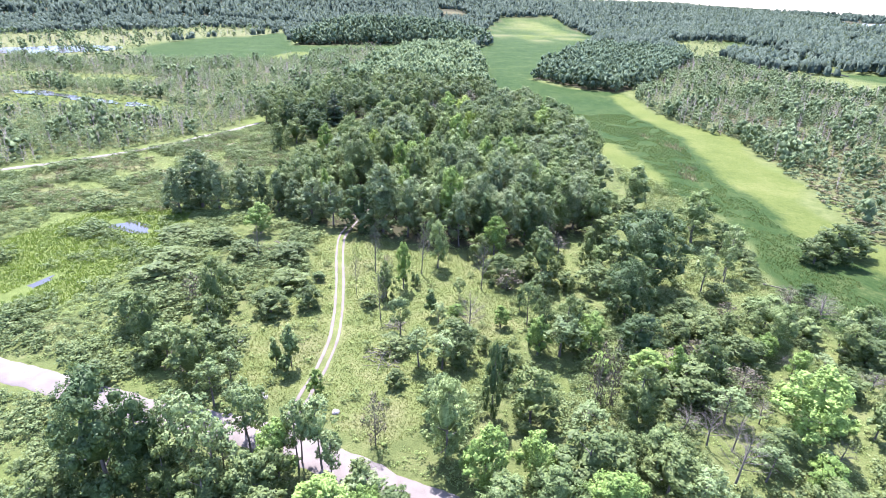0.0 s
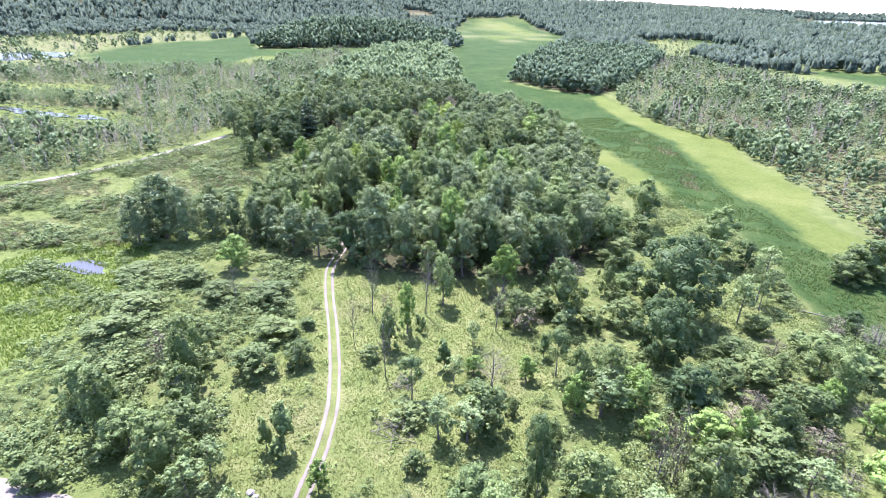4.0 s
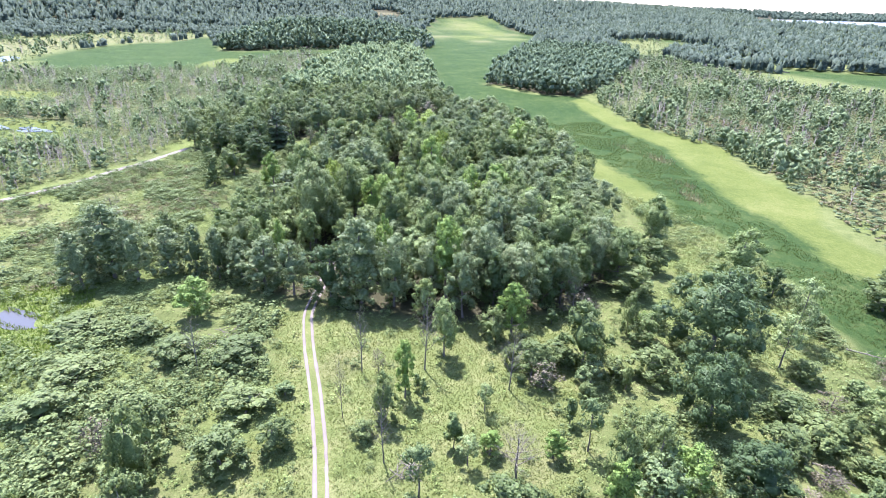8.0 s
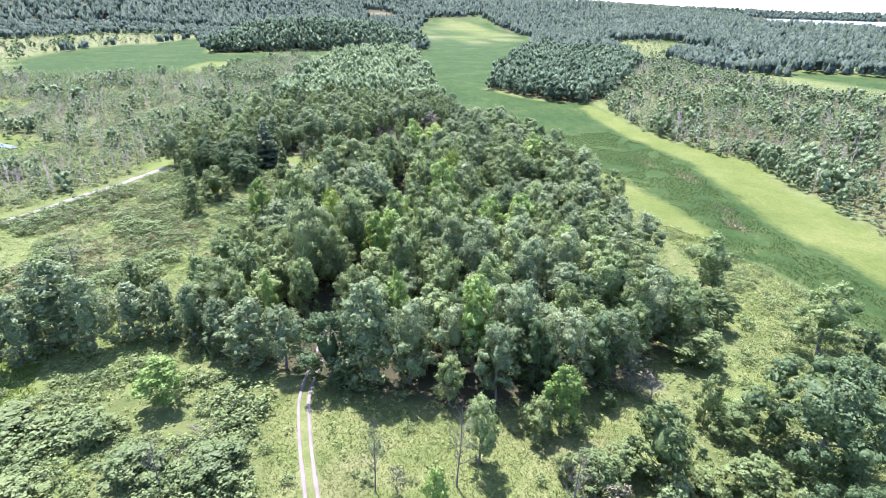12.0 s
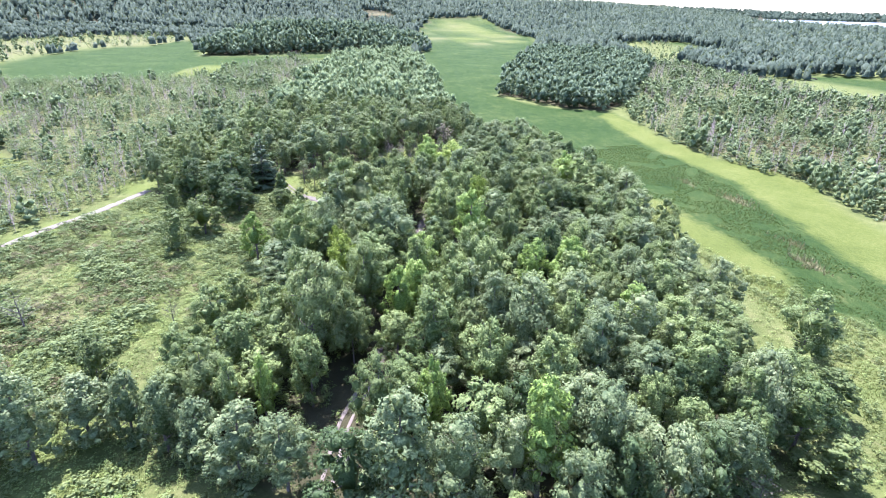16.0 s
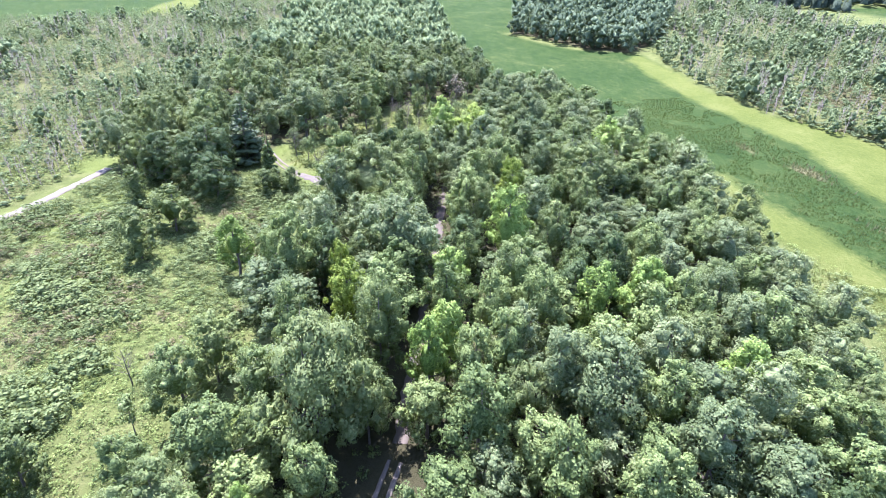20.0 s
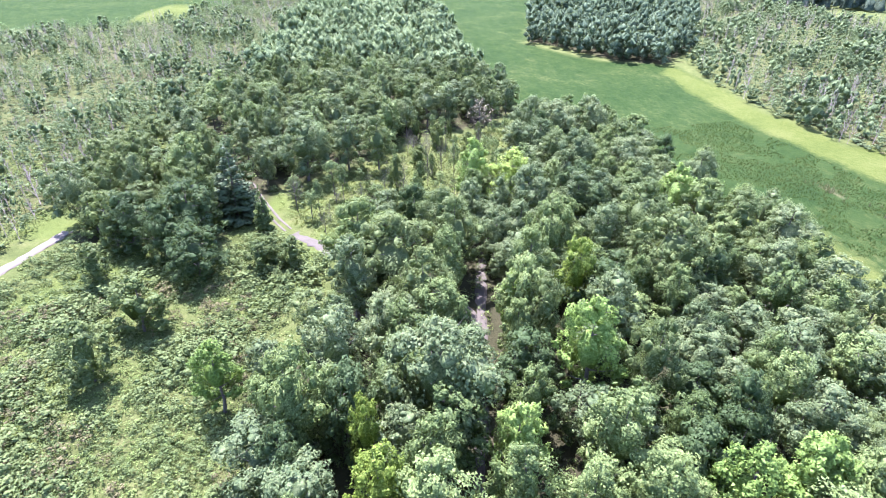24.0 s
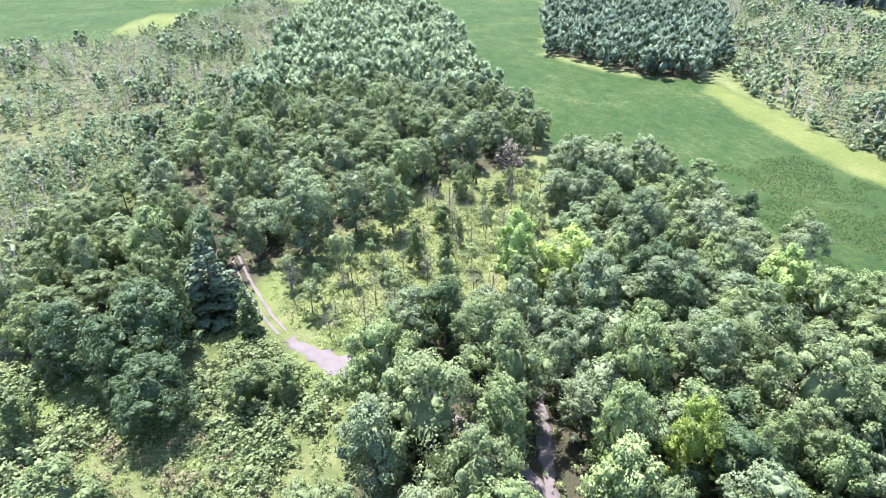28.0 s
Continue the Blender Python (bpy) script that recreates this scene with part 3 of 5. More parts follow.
pool("water", -61, 137, 7.5, 3.3, -35, 1, "small still pool among bright sedge")
pool("water", -68.5, 105, 5.5, 1.1, 62, 2, "narrow winding pool in bright sedge")
pool("water", -80, 96, 6, 1.5, 20, 3, "narrow winding pool in bright sedge")
pool("water", -183, 341, 18, 6, -25, 4, "shallow pond among scrub", 0.3)
pool("water", -148, 320, 20, 4, -25, 5, "shallow pond among scrub", 0.3)
pool("water", -120, 307, 9, 3.5, -30, 6, "shallow pond among scrub", 0.3)
pool("water", -300, 600, 60, 40, 40, 7, "broad shallow pond beyond the scrub", 0.3)
pool("water", 2450, 2020, 1700, 600, -50, 9, "long pale lake beyond the ridge", 6.0)
pool("water", 262, 640, 5, 16, -20, 10, "winding creek in the marsh", 0.1)
pool("water", 300, 760, 8, 26, -25, 11, "winding creek in the marsh", 0.1)
pool("water", 395, 930, 10, 40, -30, 12, "winding creek in the marsh", 0.1)
pool("water", 462, 560, 4, 80, -8, 13, "winding creek in the marsh", 0.1)


# ---- foliage: sprigs set on the skin of lobes, over a core of inner leaves ----
PHI = (1 + 5**0.5) / 2
ICO_V = np.array([(-1, PHI, 0), (1, PHI, 0), (-1, -PHI, 0), (1, -PHI, 0), (0, -1, PHI), (0, 1, PHI), (0, -1, -PHI), (0, 1, -PHI), (PHI, 0, -1), (PHI, 0, 1), (-PHI, 0, -1), (-PHI, 0, 1)]) / math.sqrt(1 + PHI * PHI)
ICO_F = np.array([(0, 11, 5), (0, 5, 1), (0, 1, 7), (0, 7, 10), (0, 10, 11), (1, 5, 9), (5, 11, 4), (11, 10, 2), (10, 7, 6), (7, 1, 8), (3, 9, 4), (3, 4, 2), (3, 2, 6), (3, 6, 8), (3, 8, 9), (4, 9, 5), (2, 4, 11), (6, 2, 10), (8, 6, 7), (9, 8, 1)])

OCT_V = np.array([(1, 0, 0), (0, 1, 0), (-1, 0, 0), (0, -1, 0), (0, 0, 1), (0, 0, -1)], float)
OCT_F = np.array([(0, 1, 4), (1, 2, 4), (2, 3, 4), (3, 0, 4), (1, 0, 5), (2, 1, 5), (3, 2, 5), (0, 3, 5)])


def unit(v):
    return v / (np.linalg.norm(v, axis=-1, keepdims=True) + 1e-9)


def sprigs(rng, lobes, count, size, lift=0.45, core=0.7, ragged=0.28, plain=False, knots=11, loose=0.27):
    """Arrays of a leaf mass: lobes are rows of x, y, z, radius across, radius up. The sprigs of a lobe
    gather in knots, each the leafy end of a branch with a dome and an underside of its own."""
    lobes = np.asarray(lobes, float)
    area = lobes[:, 3] * (lobes[:, 3] + lobes[:, 4])
    pick = rng.choice(len(lobes), int(count * 1.9), p=area / area.sum())
    ends = unit(rng.normal(size=(len(lobes), knots, 3)) + (0, 0, 0.3))
    end = ends[pick, rng.integers(knots, size=len(pick))]
    d = unit(end + rng.normal(size=(len(pick), 3)) * loose)
    off = d - end
    near = np.exp(-(off * off).sum(1, keepdims=True) / (1.2 * loose * loose))
    rad = np.stack([lobes[pick, 3], lobes[pick, 3], lobes[pick, 4]], 1)
    p = lobes[pick, :3] + d * rad * (1 - ragged / 2 + 0.5 * ragged * rng.random((len(pick), 1)) + (0.22 if plain else 0.4) * (near - 0.5))
    keep = np.ones(len(p), bool)
    for n, l in enumerate(lobes):
        q = (p - l[:3]) / (l[3], l[3], l[4])
        keep &= ((q * q).sum(1) > 0.62) | (pick == n)
    p, d, off, end = p[keep][:count], d[keep][:count], off[keep][:count], end[keep][:count]
    own = unit(0.45 * end + off * (0.75 / loose))
    up = unit(d * 0.5 + own * 0.5 + rng.normal(size=p.shape) * 0.45 + (0, 0, lift))
    u = unit(np.cross(up, rng.normal(size=p.shape)))
    v = np.cross(up, u)
    s = size * rng.uniform(0.55, 1.35, (len(p), 1))
    quad = np.stack([p + u * s, p - u * s * 0.55 + v * s * 0.72 - up * s * 0.15, p - u * s * 0.55 - v * s * 0.72 - up * s * 0.15], 1).reshape(-1, 3)
    faces = np.arange(len(p))[:, None] * 3 + (0, 1, 2)
    # leaves turn their faces outwards and up, as their branch end does
    facing = np.repeat(unit(0.45 * d + 1.05 * own + rng.normal(size=p.shape) * 0.27 + (0, 0, 0.7 * lift)), 3, 0)
    if core:
        bv, bf = (OCT_V, OCT_F) if plain else (ICO_V, ICO_F)
        inner = np.full((len(lobes), 1, 1), core)
        inner[0] *= 1.0 if plain else 0.85
        cv = (bv[None] * rng.uniform(0.75, 1.1, (len(lobes), len(bv), 1)) * inner * lobes[:, None, [3, 3, 4]] + lobes[:, None, :3]).reshape(-1, 3)
        cf = (bf[None] + (np.arange(len(lobes)) * len(bv))[:, None, None]).reshape(-1, 3) + len(quad)
        quad, faces = np.r_[quad, cv], np.r_[faces, cf]
        facing = np.r_[facing, unit(np.tile(bv, (len(lobes), 1)) + rng.normal(size=(len(lobes) * len(bv), 3)) * 0.4)]
    return quad, faces, facing


def stick(a, b, ra, rb, sides=5):
    a, b = np.asarray(a, float), np.asarray(b, float)
    w = unit(b - a)
    u = unit(np.cross(w, (0.3, 0.9, 0.2)))
    v = np.cross(w, u)
    t = np.arange(sides) * 2 * np.pi / sides
    ring = np.cos(t)[:, None] * u + np.sin(t)[:, None] * v
    i = np.arange(sides)
    j = (i + 1) % sides
    return np.r_[a + ring * ra, b + ring * rb], np.r_[np.stack([i, j, i + sides], 1), np.stack([j, j + sides, i + sides], 1)]


def joined(pieces):
    verts, faces, n = [], [], 0
    for v, f in pieces:
        verts.append(v)
        faces.append(f + n)
        n += len(v)
    return np.concatenate(verts), np.concatenate(faces)


def boughs(rng, h, r, clear, count, thick, twigs=0, reach=0.8, rise=0.35):
    """A tapered, slightly bent trunk with limbs, and twigs on the limbs where they show."""
    bend = rng.normal(size=(5, 2)) * 0.018 * h
    bend[0] = 0
    z = np.array([-0.3, 0.2 * h, 0.45 * h, 0.7 * h, 0.95 * h])
    spine = np.c_[np.cumsum(bend, 0) * 0.6, z]
    rad = thick * np.array([1.25, 0.9, 0.7, 0.42, 0.1])
    out = [stick(spine[k], spine[k + 1], rad[k], rad[k + 1], 7) for k in range(4)]
    for k in range(count):
        zz = h * (clear + (0.92 - clear) * (k + 0.5) / count)
        at = np.array([np.interp(zz, z, spine[:, 0]), np.interp(zz, z, spine[:, 1]), zz])
        a = k * 2.4 + rng.uniform(-0.5, 0.5)
        length = r * reach * (1.15 - 0.75 * (zz / h - clear) / (1 - clear)) * rng.uniform(0.7, 1.15)
        tip = at + np.array([math.cos(a), math.sin(a), rise + rng.uniform(-0.1, 0.35)]) * length
        t0 = np.interp(zz, z, rad) * 0.55
        mid = (at + tip) / 2 + (0, 0, -0.06 * length)
        out += [stick(at, mid, t0, t0 * 0.6, 4), stick(mid, tip, t0 * 0.6, t0 * 0.15, 4)]
        for _ in range(twigs):
            f = rng.uniform(0.35, 1.0)
            s = at + (tip - at) * f
            e = s + unit(tip - at + rng.normal(size=3) * length * 0.7 + (0, 0, 0.3 * length)) * length * rng.uniform(0.25, 0.5)
            out.append(stick(s, e, t0 * 0.22, t0 * 0.08, 3))
            if twigs > 3:
                e2 = e + unit(e - s + rng.normal(size=3) * 0.4) * length * 0.22
                out.append(stick(s + (e - s) * 0.6, e2, t0 * 0.12, t0 * 0.05, 3))
    return joined(out)


def crown_lobes(rng, h, r, low, high, count, lobe, egg=0.0):
    """Lobes about a crown from low to high (parts of the height); egg narrows its top."""
    rows = [(0, 0, h * (low + high) / 2, r * 0.8, h * (high - low) * 0.44)]
    for k in range(count):
        f = (k + 0.5) / count
        z = h * (low + (high - low) * (0.1 + 0.82 * f))
        wide = math.sqrt(max(0.05, 1 - (2 * f - 0.86) ** 2)) * (1 - egg * f)
        a = k * 2.4 + rng.uniform(-0.6, 0.6)
        off = r * wide * rng.uniform(0.45, 1.02)
        s = r * lobe * rng.uniform(0.5, 1.4) * (1 - 0.35 * egg * f)
        rows.append((off * math.cos(a), off * math.sin(a), z, s, s * rng.uniform(0.75, 1.05)))
    rows.append((rng.normal() * 0.1 * r, rng.normal() * 0.1 * r, h * (high - 0.08), r * lobe * 0.8, h * 0.08))
    return rows


def species(name, label, category, leaf, wood, h, r, low, high, lobes, lobe, count, size, egg=0.0, kinds=3, limbs=8, thick=0.22, twigs=0, core=0.86, group="", ragged=0.28, seed=0):
    rng = np.random.default_rng(seed)
    meshes = []
    for _ in range(kinds):
        v, f = boughs(rng, h, r, max(low, 0.12), limbs, thick, twigs)
        trunk = as_mesh("trunk", v, f, wood, True)
        v, f, way = sprigs(rng, crown_lobes(rng, h, r, low, high, lobes, lobe, egg), count, size, core=core, ragged=ragged)
        meshes.append((trunk, as_mesh("crown", v, f, leaf, True, way)))
    return dict(name=name, label=label, category=category, meshes=meshes, h=h, r=r, group=group)


TURN = random.Random(7)


def plant(kind, x, y, h, r):
    """One tree: its base as the thing, trunk and crown as its parts."""
    if r > 1.25 * kind["r"] and "broad" in kind:
        kind = kind["broad"]
    trunk, crown = kind["meshes"][TURN.randrange(len(kind["meshes"]))]
    base = new(kind["name"])
    base.matrix_world = pose(x, y, float(height(x, y)), 0, 0, TURN.uniform(0, 360)) @ Matrix.Diagonal((r / kind["r"] * TURN.uniform(0.85, 1.2), r / kind["r"] * TURN.uniform(0.85, 1.2), h / kind["h"], 1))
    base.empty_display_size = 0.3
    for part_name, me in (("trunk", trunk), ("crown", crown)):
        if me is not None:
            new(part_name, me).parent = base
    size = "" if kind["name"] == "sapling" else "tall " if h > 1.12 * kind["h"] else "small " if h < 0.68 * kind["h"] else ""
    return tagged(base, size + kind["label"] + setting_of(x, y), kind["category"], kind["group"])


def setting_of(x, y):
    """Words on where a plant stands."""
    if min(line_distance(LANE, x, y), line_distance(SPUR, x, y)) < 6:
        return " beside the lane"
    if line_distance(ROAD, x, y) < 7:
        return " beside the gravel road"
    for poly, words in ((CLEARING, " in the clearing"), (GROVE, " in the grove"), (EAST_MEADOW, " near the marsh"), (GLADE, " in the glade"), (WOODS, " in the back wood")):
        if inside(poly, x, y) > 0:
            return words
    return " in the shrub thicket"


maple = species("maple_tree", "green broadleaf tree with full egg-shaped crown", "tree", LEAF_MAPLE, BARK_GREY, 15, 4.0, 0.1, 0.99, 24, 0.32, 6240, 0.163, egg=0.2, kinds=4, core=0.6, ragged=0.36, group="trees of the grove", seed=11)
oak = species("oak_tree", "dark green broadleaf tree with dense crown", "tree", LEAF_OAK, BARK_GREY, 15, 4.2, 0.12, 0.98, 26, 0.32, 6480, 0.159, kinds=4, core=0.6, ragged=0.36, group="trees of the grove", seed=12)
edge = species("maple_tree", "green tree leafy to the ground", "tree", LEAF_OAK, BARK_GREY, 13, 3.4, -0.08, 0.99, 32, 0.32, 5520, 0.172, egg=0.25, kinds=3, core=0.6, ragged=0.36, group="trees of the grove", seed=25)
silver = species("poplar_tree", "grey-green broadleaf tree with broad domed crown", "tree", LEAF_SILVER, BARK_GREY, 18, 5.5, 0.14, 0.98, 36, 0.25, 8880, 0.159, kinds=3, core=0.6, ragged=0.365, group="trees of the grove", seed=13)
lime = species("ash_tree", "bright light-green broadleaf tree with layered crown", "tree", LEAF_LIME, BARK_GREY, 12, 3.2, 0.1, 0.99, 20, 0.32, 4800, 0.163, egg=0.2, kinds=3, core=0.6, ragged=0.4, group="light-green trees", seed=14)
yellow = species("basswood_tree", "bright yellow-green broadleaf tree", "tree", LEAF_YELLOW, BARK_GREY, 17, 4.2, 0.14, 0.98, 24, 0.31, 6000, 0.172, kinds=2, core=0.6, ragged=0.36, group="light-green trees", seed=15)
willow = species("willow_tree", "ragged grey-green willow with low leafy stems", "tree", LEAF_WILLOW, BARK_GREY, 10, 3.3, -0.05, 0.98, 22, 0.3, 3400, 0.18, kinds=4, core=0.6, limbs=7, thick=0.14, ragged=0.45, group="willows", seed=16)
ash = species("aspen_tree", "slender thin-crowned tree with trunk showing", "tree", LEAF_ASH, BARK_GREY, 10, 2.6, 0.35, 0.98, 9, 0.33, 1700, 0.19, kinds=3, limbs=10, thick=0.13, twigs=2, core=0, ragged=0.6, group="slender trees", seed=17)
young = species("sapling", "young dark-green sapling", "tree", LEAF_MAPLE, BARK_GREY, 5, 1.3, 0.12, 0.99, 7, 0.42, 1000, 0.15, egg=0.6, kinds=2, limbs=5, thick=0.07, group="saplings", seed=18)
russet = species("dying_shrub", "half-dead brown shrub of dense twigs", "shrub", LEAF_RUSSET, BARK_DEAD, 6, 2.4, 0.05, 0.96, 9, 0.36, 700, 0.14, kinds=2, limbs=18, thick=0.1, twigs=7, core=0, ragged=0.8, group="dying shrubs", seed=19)


elm = species("elm_tree", "dark green broadleaf tree with dense crown", "tree", LEAF_DARK, BARK_GREY, 13, 4.0, -0.06, 0.98, 30, 0.32, 6480, 0.159, kinds=3, core=0.6, ragged=0.36, group="dark trees", seed=26)
maple["broad"] = species("maple_tree", "green broadleaf tree with full broad crown", "tree", LEAF_MAPLE, BARK_GREY, 16, 6.5, 0.1, 0.98, 44, 0.22, 9500, 0.2, kinds=2, core=0.6, limbs=12, thick=0.3, group="trees of the grove", seed=27)
oak["broad"] = species("oak_tree", "dark green broadleaf tree with broad crown", "tree", LEAF_OAK, BARK_GREY, 16, 6.5, 0.1, 0.98, 44, 0.22, 9500, 0.2, kinds=2, core=0.6, limbs=12, thick=0.3, group="trees of the grove", seed=28)
elm["broad"] = species("elm_tree", "dark green broadleaf tree with broad crown", "tree", LEAF_DARK, BARK_GREY, 15, 6.5, 0.04, 0.98, 44, 0.22, 9500, 0.2, kinds=2, core=0.6, limbs=12, thick=0.3, group="dark trees", seed=29)
silver["broad"] = species("poplar_tree", "grey-green broadleaf tree with very broad crown", "tree", LEAF_SILVER, BARK_GREY, 18, 8.0, 0.12, 0.98, 56, 0.19, 12000, 0.2, kinds=2, core=0.6, limbs=14, thick=0.32, group="trees of the grove", seed=30)


def snag_kind():
    rng = np.random.default_rng(21)
    meshes = []
    for _ in range(3):
        v, f = boughs(rng, 10, 2.4, 0.25, 26, 0.12, 13, 0.85, 0.8)
        meshes.append((as_mesh("trunk", v, f, BARK_DEAD, True), None))
    return dict(name="dead_tree", label="bare grey dead tree with fine twigs", category="dead tree", meshes=meshes, h=10, r=2.4, group="dead trees")


snag = snag_kind()


def tiered(name, label, h, r, tiers, count, size, seed, droop, leaf=NEEDLE):
    """A conifer: tiers of boughs, each a ring of lobes, narrowing to the tip."""
    rng = np.random.default_rng(seed)
    lobes = []
    for k in range(tiers):
        f = k / (tiers - 1)
        ring = r * (1 - f) ** 0.85 * rng.uniform(0.85, 1.1) + 0.15
        z = h * (0.12 + 0.84 * f)
        for j in range(max(2, int(7 * (1 - f)) + 1)):
            a = j * 2 * math.pi / max(2, int(7 * (1 - f)) + 1) + k * 1.1
            lobes.append((0.6 * ring * math.cos(a), 0.6 * ring * math.sin(a), z - droop * ring + rng.normal() * 0.3 * h / tiers, 0.45 * ring, 0.34 * h / tiers + 0.25))
    v, f, way = sprigs(rng, lobes, count, size, core=0.7)
    crown = as_mesh("crown", v, f, leaf, True, way)
    v, f = boughs(rng, h, r, 0.12, 12, 0.2, 0, 0.8, -0.05)
    return dict(name=name, label=label, category="tree", meshes=[(as_mesh("trunk", v, f, BARK_GREY, True), crown)], h=h, r=r, group="conifers")


pine = tiered("pine_tree", "tall dark pine with layered boughs", 17, 4.2, 11, 4200, 0.32, 31, 0.12)
cedar = tiered("cedar_tree", "dense cone-shaped cedar", 9, 2.2, 9, 2000, 0.26, 32, 0.0, LEAF_MAPLE)

# ---- trees that stand out, one by one ----
plant(ash, 37.5, 41.8, 7.0, 3.3)
plant(ash, -25.6, 57.4, 10.0, 2.4)
plant(ash, -16.4, 56.0, 11.5, 2.8)
plant(ash, -18.6, 51.3, 9.0, 2.6)
plant(willow, -12.9, 49.0, 8.0, 2.8)
plant(willow, -24.8, 50.2, 8.8, 2.9)
plant(willow, -2.2, 47.0, 7.0, 2.6)
plant(ash, -23.5, 66.0, 8.0, 2.5)
plant(ash, -9.8, 54.0, 10.2, 2.2)
plant(russet, -29.5, 74.0, 6.5, 2.4)
plant(snag, 44.6, 51.8, 7.2, 2.6)
plant(snag, 47.5, 50.5, 6.5, 2.4)
plant(willow, 50.5, 63.3, 10.0, 3.2)
plant(russet, 56.0, 61.4, 5.5, 2.8)
plant(willow, 80.5, 68.1, 7.5, 3.2)
plant(snag, 86.9, 82.5, 5.0, 3.0)
plant(ash, -2.0, 46.2, 6.0, 2.4)
plant(ash, -5.7, 50.0, 9.0, 1.9)
plant(ash, -7.2, 52.8, 11.7, 2.4)
plant(ash, -10.1, 53.1, 11.3, 2.1)
plant(ash, 49.8, 55.9, 6.0, 3.2)
plant(ash, -15.3, 59.0, 9.0, 1.5)
plant(ash, -17.9, 59.8, 9.3, 2.6)
plant(ash, -22.3, 71.4, 6.0, 2.3)
plant(ash, 10.5, 71.8, 7.0, 2.8)
plant(ash, 6.8, 72.9, 7.0, 2.6)
plant(ash, 30.8, 73.7, 8.0, 3.7)
plant(ash, 4.2, 81.4, 8.9, 2.4)
plant(ash, 27.8, 83.6, 9.5, 1.9)
plant(ash, 11.4, 85.0, 5.0, 1.6)
plant(ash, 68.5, 93.9, 10.6, 2.9)
plant(ash, 34.4, 95.9, 5.0, 2.3)
plant(ash, 75.9, 97.4, 9.2, 2.0)
plant(ash, 78.0, 100.6, 12.8, 3.1)
plant(ash, -27.9, 168.6, 7.0, 1.6)
plant(maple, 16.6, 203.5, 13.0, 3.2)
plant(maple, 24.6, 201.0, 13.0, 3.0)
plant(maple, 21.5, 188.0, 13.0, 3.2)
plant(cedar, -11.1, 254.4, 10.0, 2.5)
plant(edge, 2.4, 128.7, 19.0, 5.6)
plant(edge, -15.9, 139.1, 11.9, 4.1)
plant(edge, -20.9, 143.2, 10.3, 3.3)
plant(edge, -25.7, 146.3, 12.2, 3.0)
plant(edge, -30.7, 150.0, 11.7, 3.1)
plant(edge, -47.0, 150.6, 17.0, 5.2)
plant(edge, -41.8, 147.6, 14.5, 3.8)
plant(edge, -51.8, 146.5, 13.0, 3.6)
plant(edge, -36.0, 151.1, 11.1, 3.7)
plant(elm, -32.0, 52.0, 18.0, 4.6)
plant(elm, 16.2, 60.6, 13.6, 1.5)
plant(elm, 19.3, 68.5, 6.8, 1.9)
plant(elm, 44.1, 72.0, 8.6, 4.4)
plant(elm, 47.0, 84.3, 13.0, 5.2)
plant(elm, 57.3, 97.4, 18.0, 7.8)
plant(elm, 88.7, 88.6, 4.3, 2.1)
plant(willow, 110.0, 106.5, 9.6, 5.6)
plant(willow, 116.5, 109.0, 8.0, 4.4)
plant(willow, 104.5, 105.5, 7.0, 3.8)
plant(willow, 86.3, 103.7, 2.6, 2.2)
plant(willow, 90.3, 115.3, 2.4, 2.4)
plant(willow, 88.6, 108.6, 2.8, 2.5)
plant(willow, 83.7, 99.4, 2.2, 2.0)
plant(elm, 86.2, 114.8, 6.9, 2.0)
plant(elm, -3.4, 131.1, 12.8, 4.7)
plant(lime, 26.2, 41.2, 8.0, 3.5)
plant(lime, 55.3, 43.3, 5.0, 2.8)
plant(lime, -6.1, 43.5, 8.0, 3.4)
plant(lime, -2.0, 44.1, 6.0, 2.5)
plant(lime, 19.3, 48.0, 8.5, 2.3)
plant(lime, 13.0, 48.2, 9.5, 3.2)
plant(lime, 58.4, 51.0, 12.9, 4.6)
plant(lime, -12.5, 52.0, 9.0, 2.7)
plant(lime, 45.7, 63.7, 8.5, 2.1)
plant(lime, -9.1, 67.2, 5.0, 1.3)
plant(lime, 36.2, 74.2, 8.2, 2.8)
plant(lime, 27.1, 74.3, 8.1, 2.1)
plant(lime, 5.8, 99.6, 10.6, 1.7)
plant(lime, 27.8, 112.7, 10.6, 2.6)
plant(lime, 19.3, 127.6, 18.0, 4.3)
plant(lime, -27.9, 130.8, 8.3, 3.7)
plant(willow, 68.2, 131.6, 8.0, 4.0)
plant(lime, 8.6, 138.9, 15.0, 2.5)
plant(lime, -13.0, 148.6, 12.0, 1.9)
plant(lime, 45.7, 150.3, 15.0, 3.8)
plant(lime, 9.0, 163.7, 16.0, 3.2)
plant(lime, 12.5, 167.3, 15.0, 3.5)
plant(lime, 43.1, 168.2, 16.0, 4.3)
plant(lime, 36.2, 169.4, 16.0, 3.9)
plant(lime, 17.0, 182.2, 14.0, 3.6)
plant(lime, 30.5, 191.3, 19.0, 4.3)
plant(lime, -16.6, 202.9, 13.0, 3.4)
plant(lime, 26.6, 207.0, 14.0, 2.8)
plant(lime, 74.3, 233.1, 15.0, 4.8)
plant(lime, 35.6, 253.6, 17.0, 4.1)
plant(maple, 14.3, 42.5, 7.0, 3.3)
plant(maple, 20.3, 42.5, 8.0, 3.8)
plant(maple, 35.5, 48.3, 7.0, 3.1)
plant(ash, -18.9, 49.6, 13.0, 3.2)
plant(elm, -27.6, 51.5, 14.5, 3.6)
plant(maple, 8.5, 52.7, 13.6, 3.4)
plant(maple, 9.1, 60.3, 7.7, 3.5)
plant(maple, 69.5, 72.0, 10.0, 3.5)
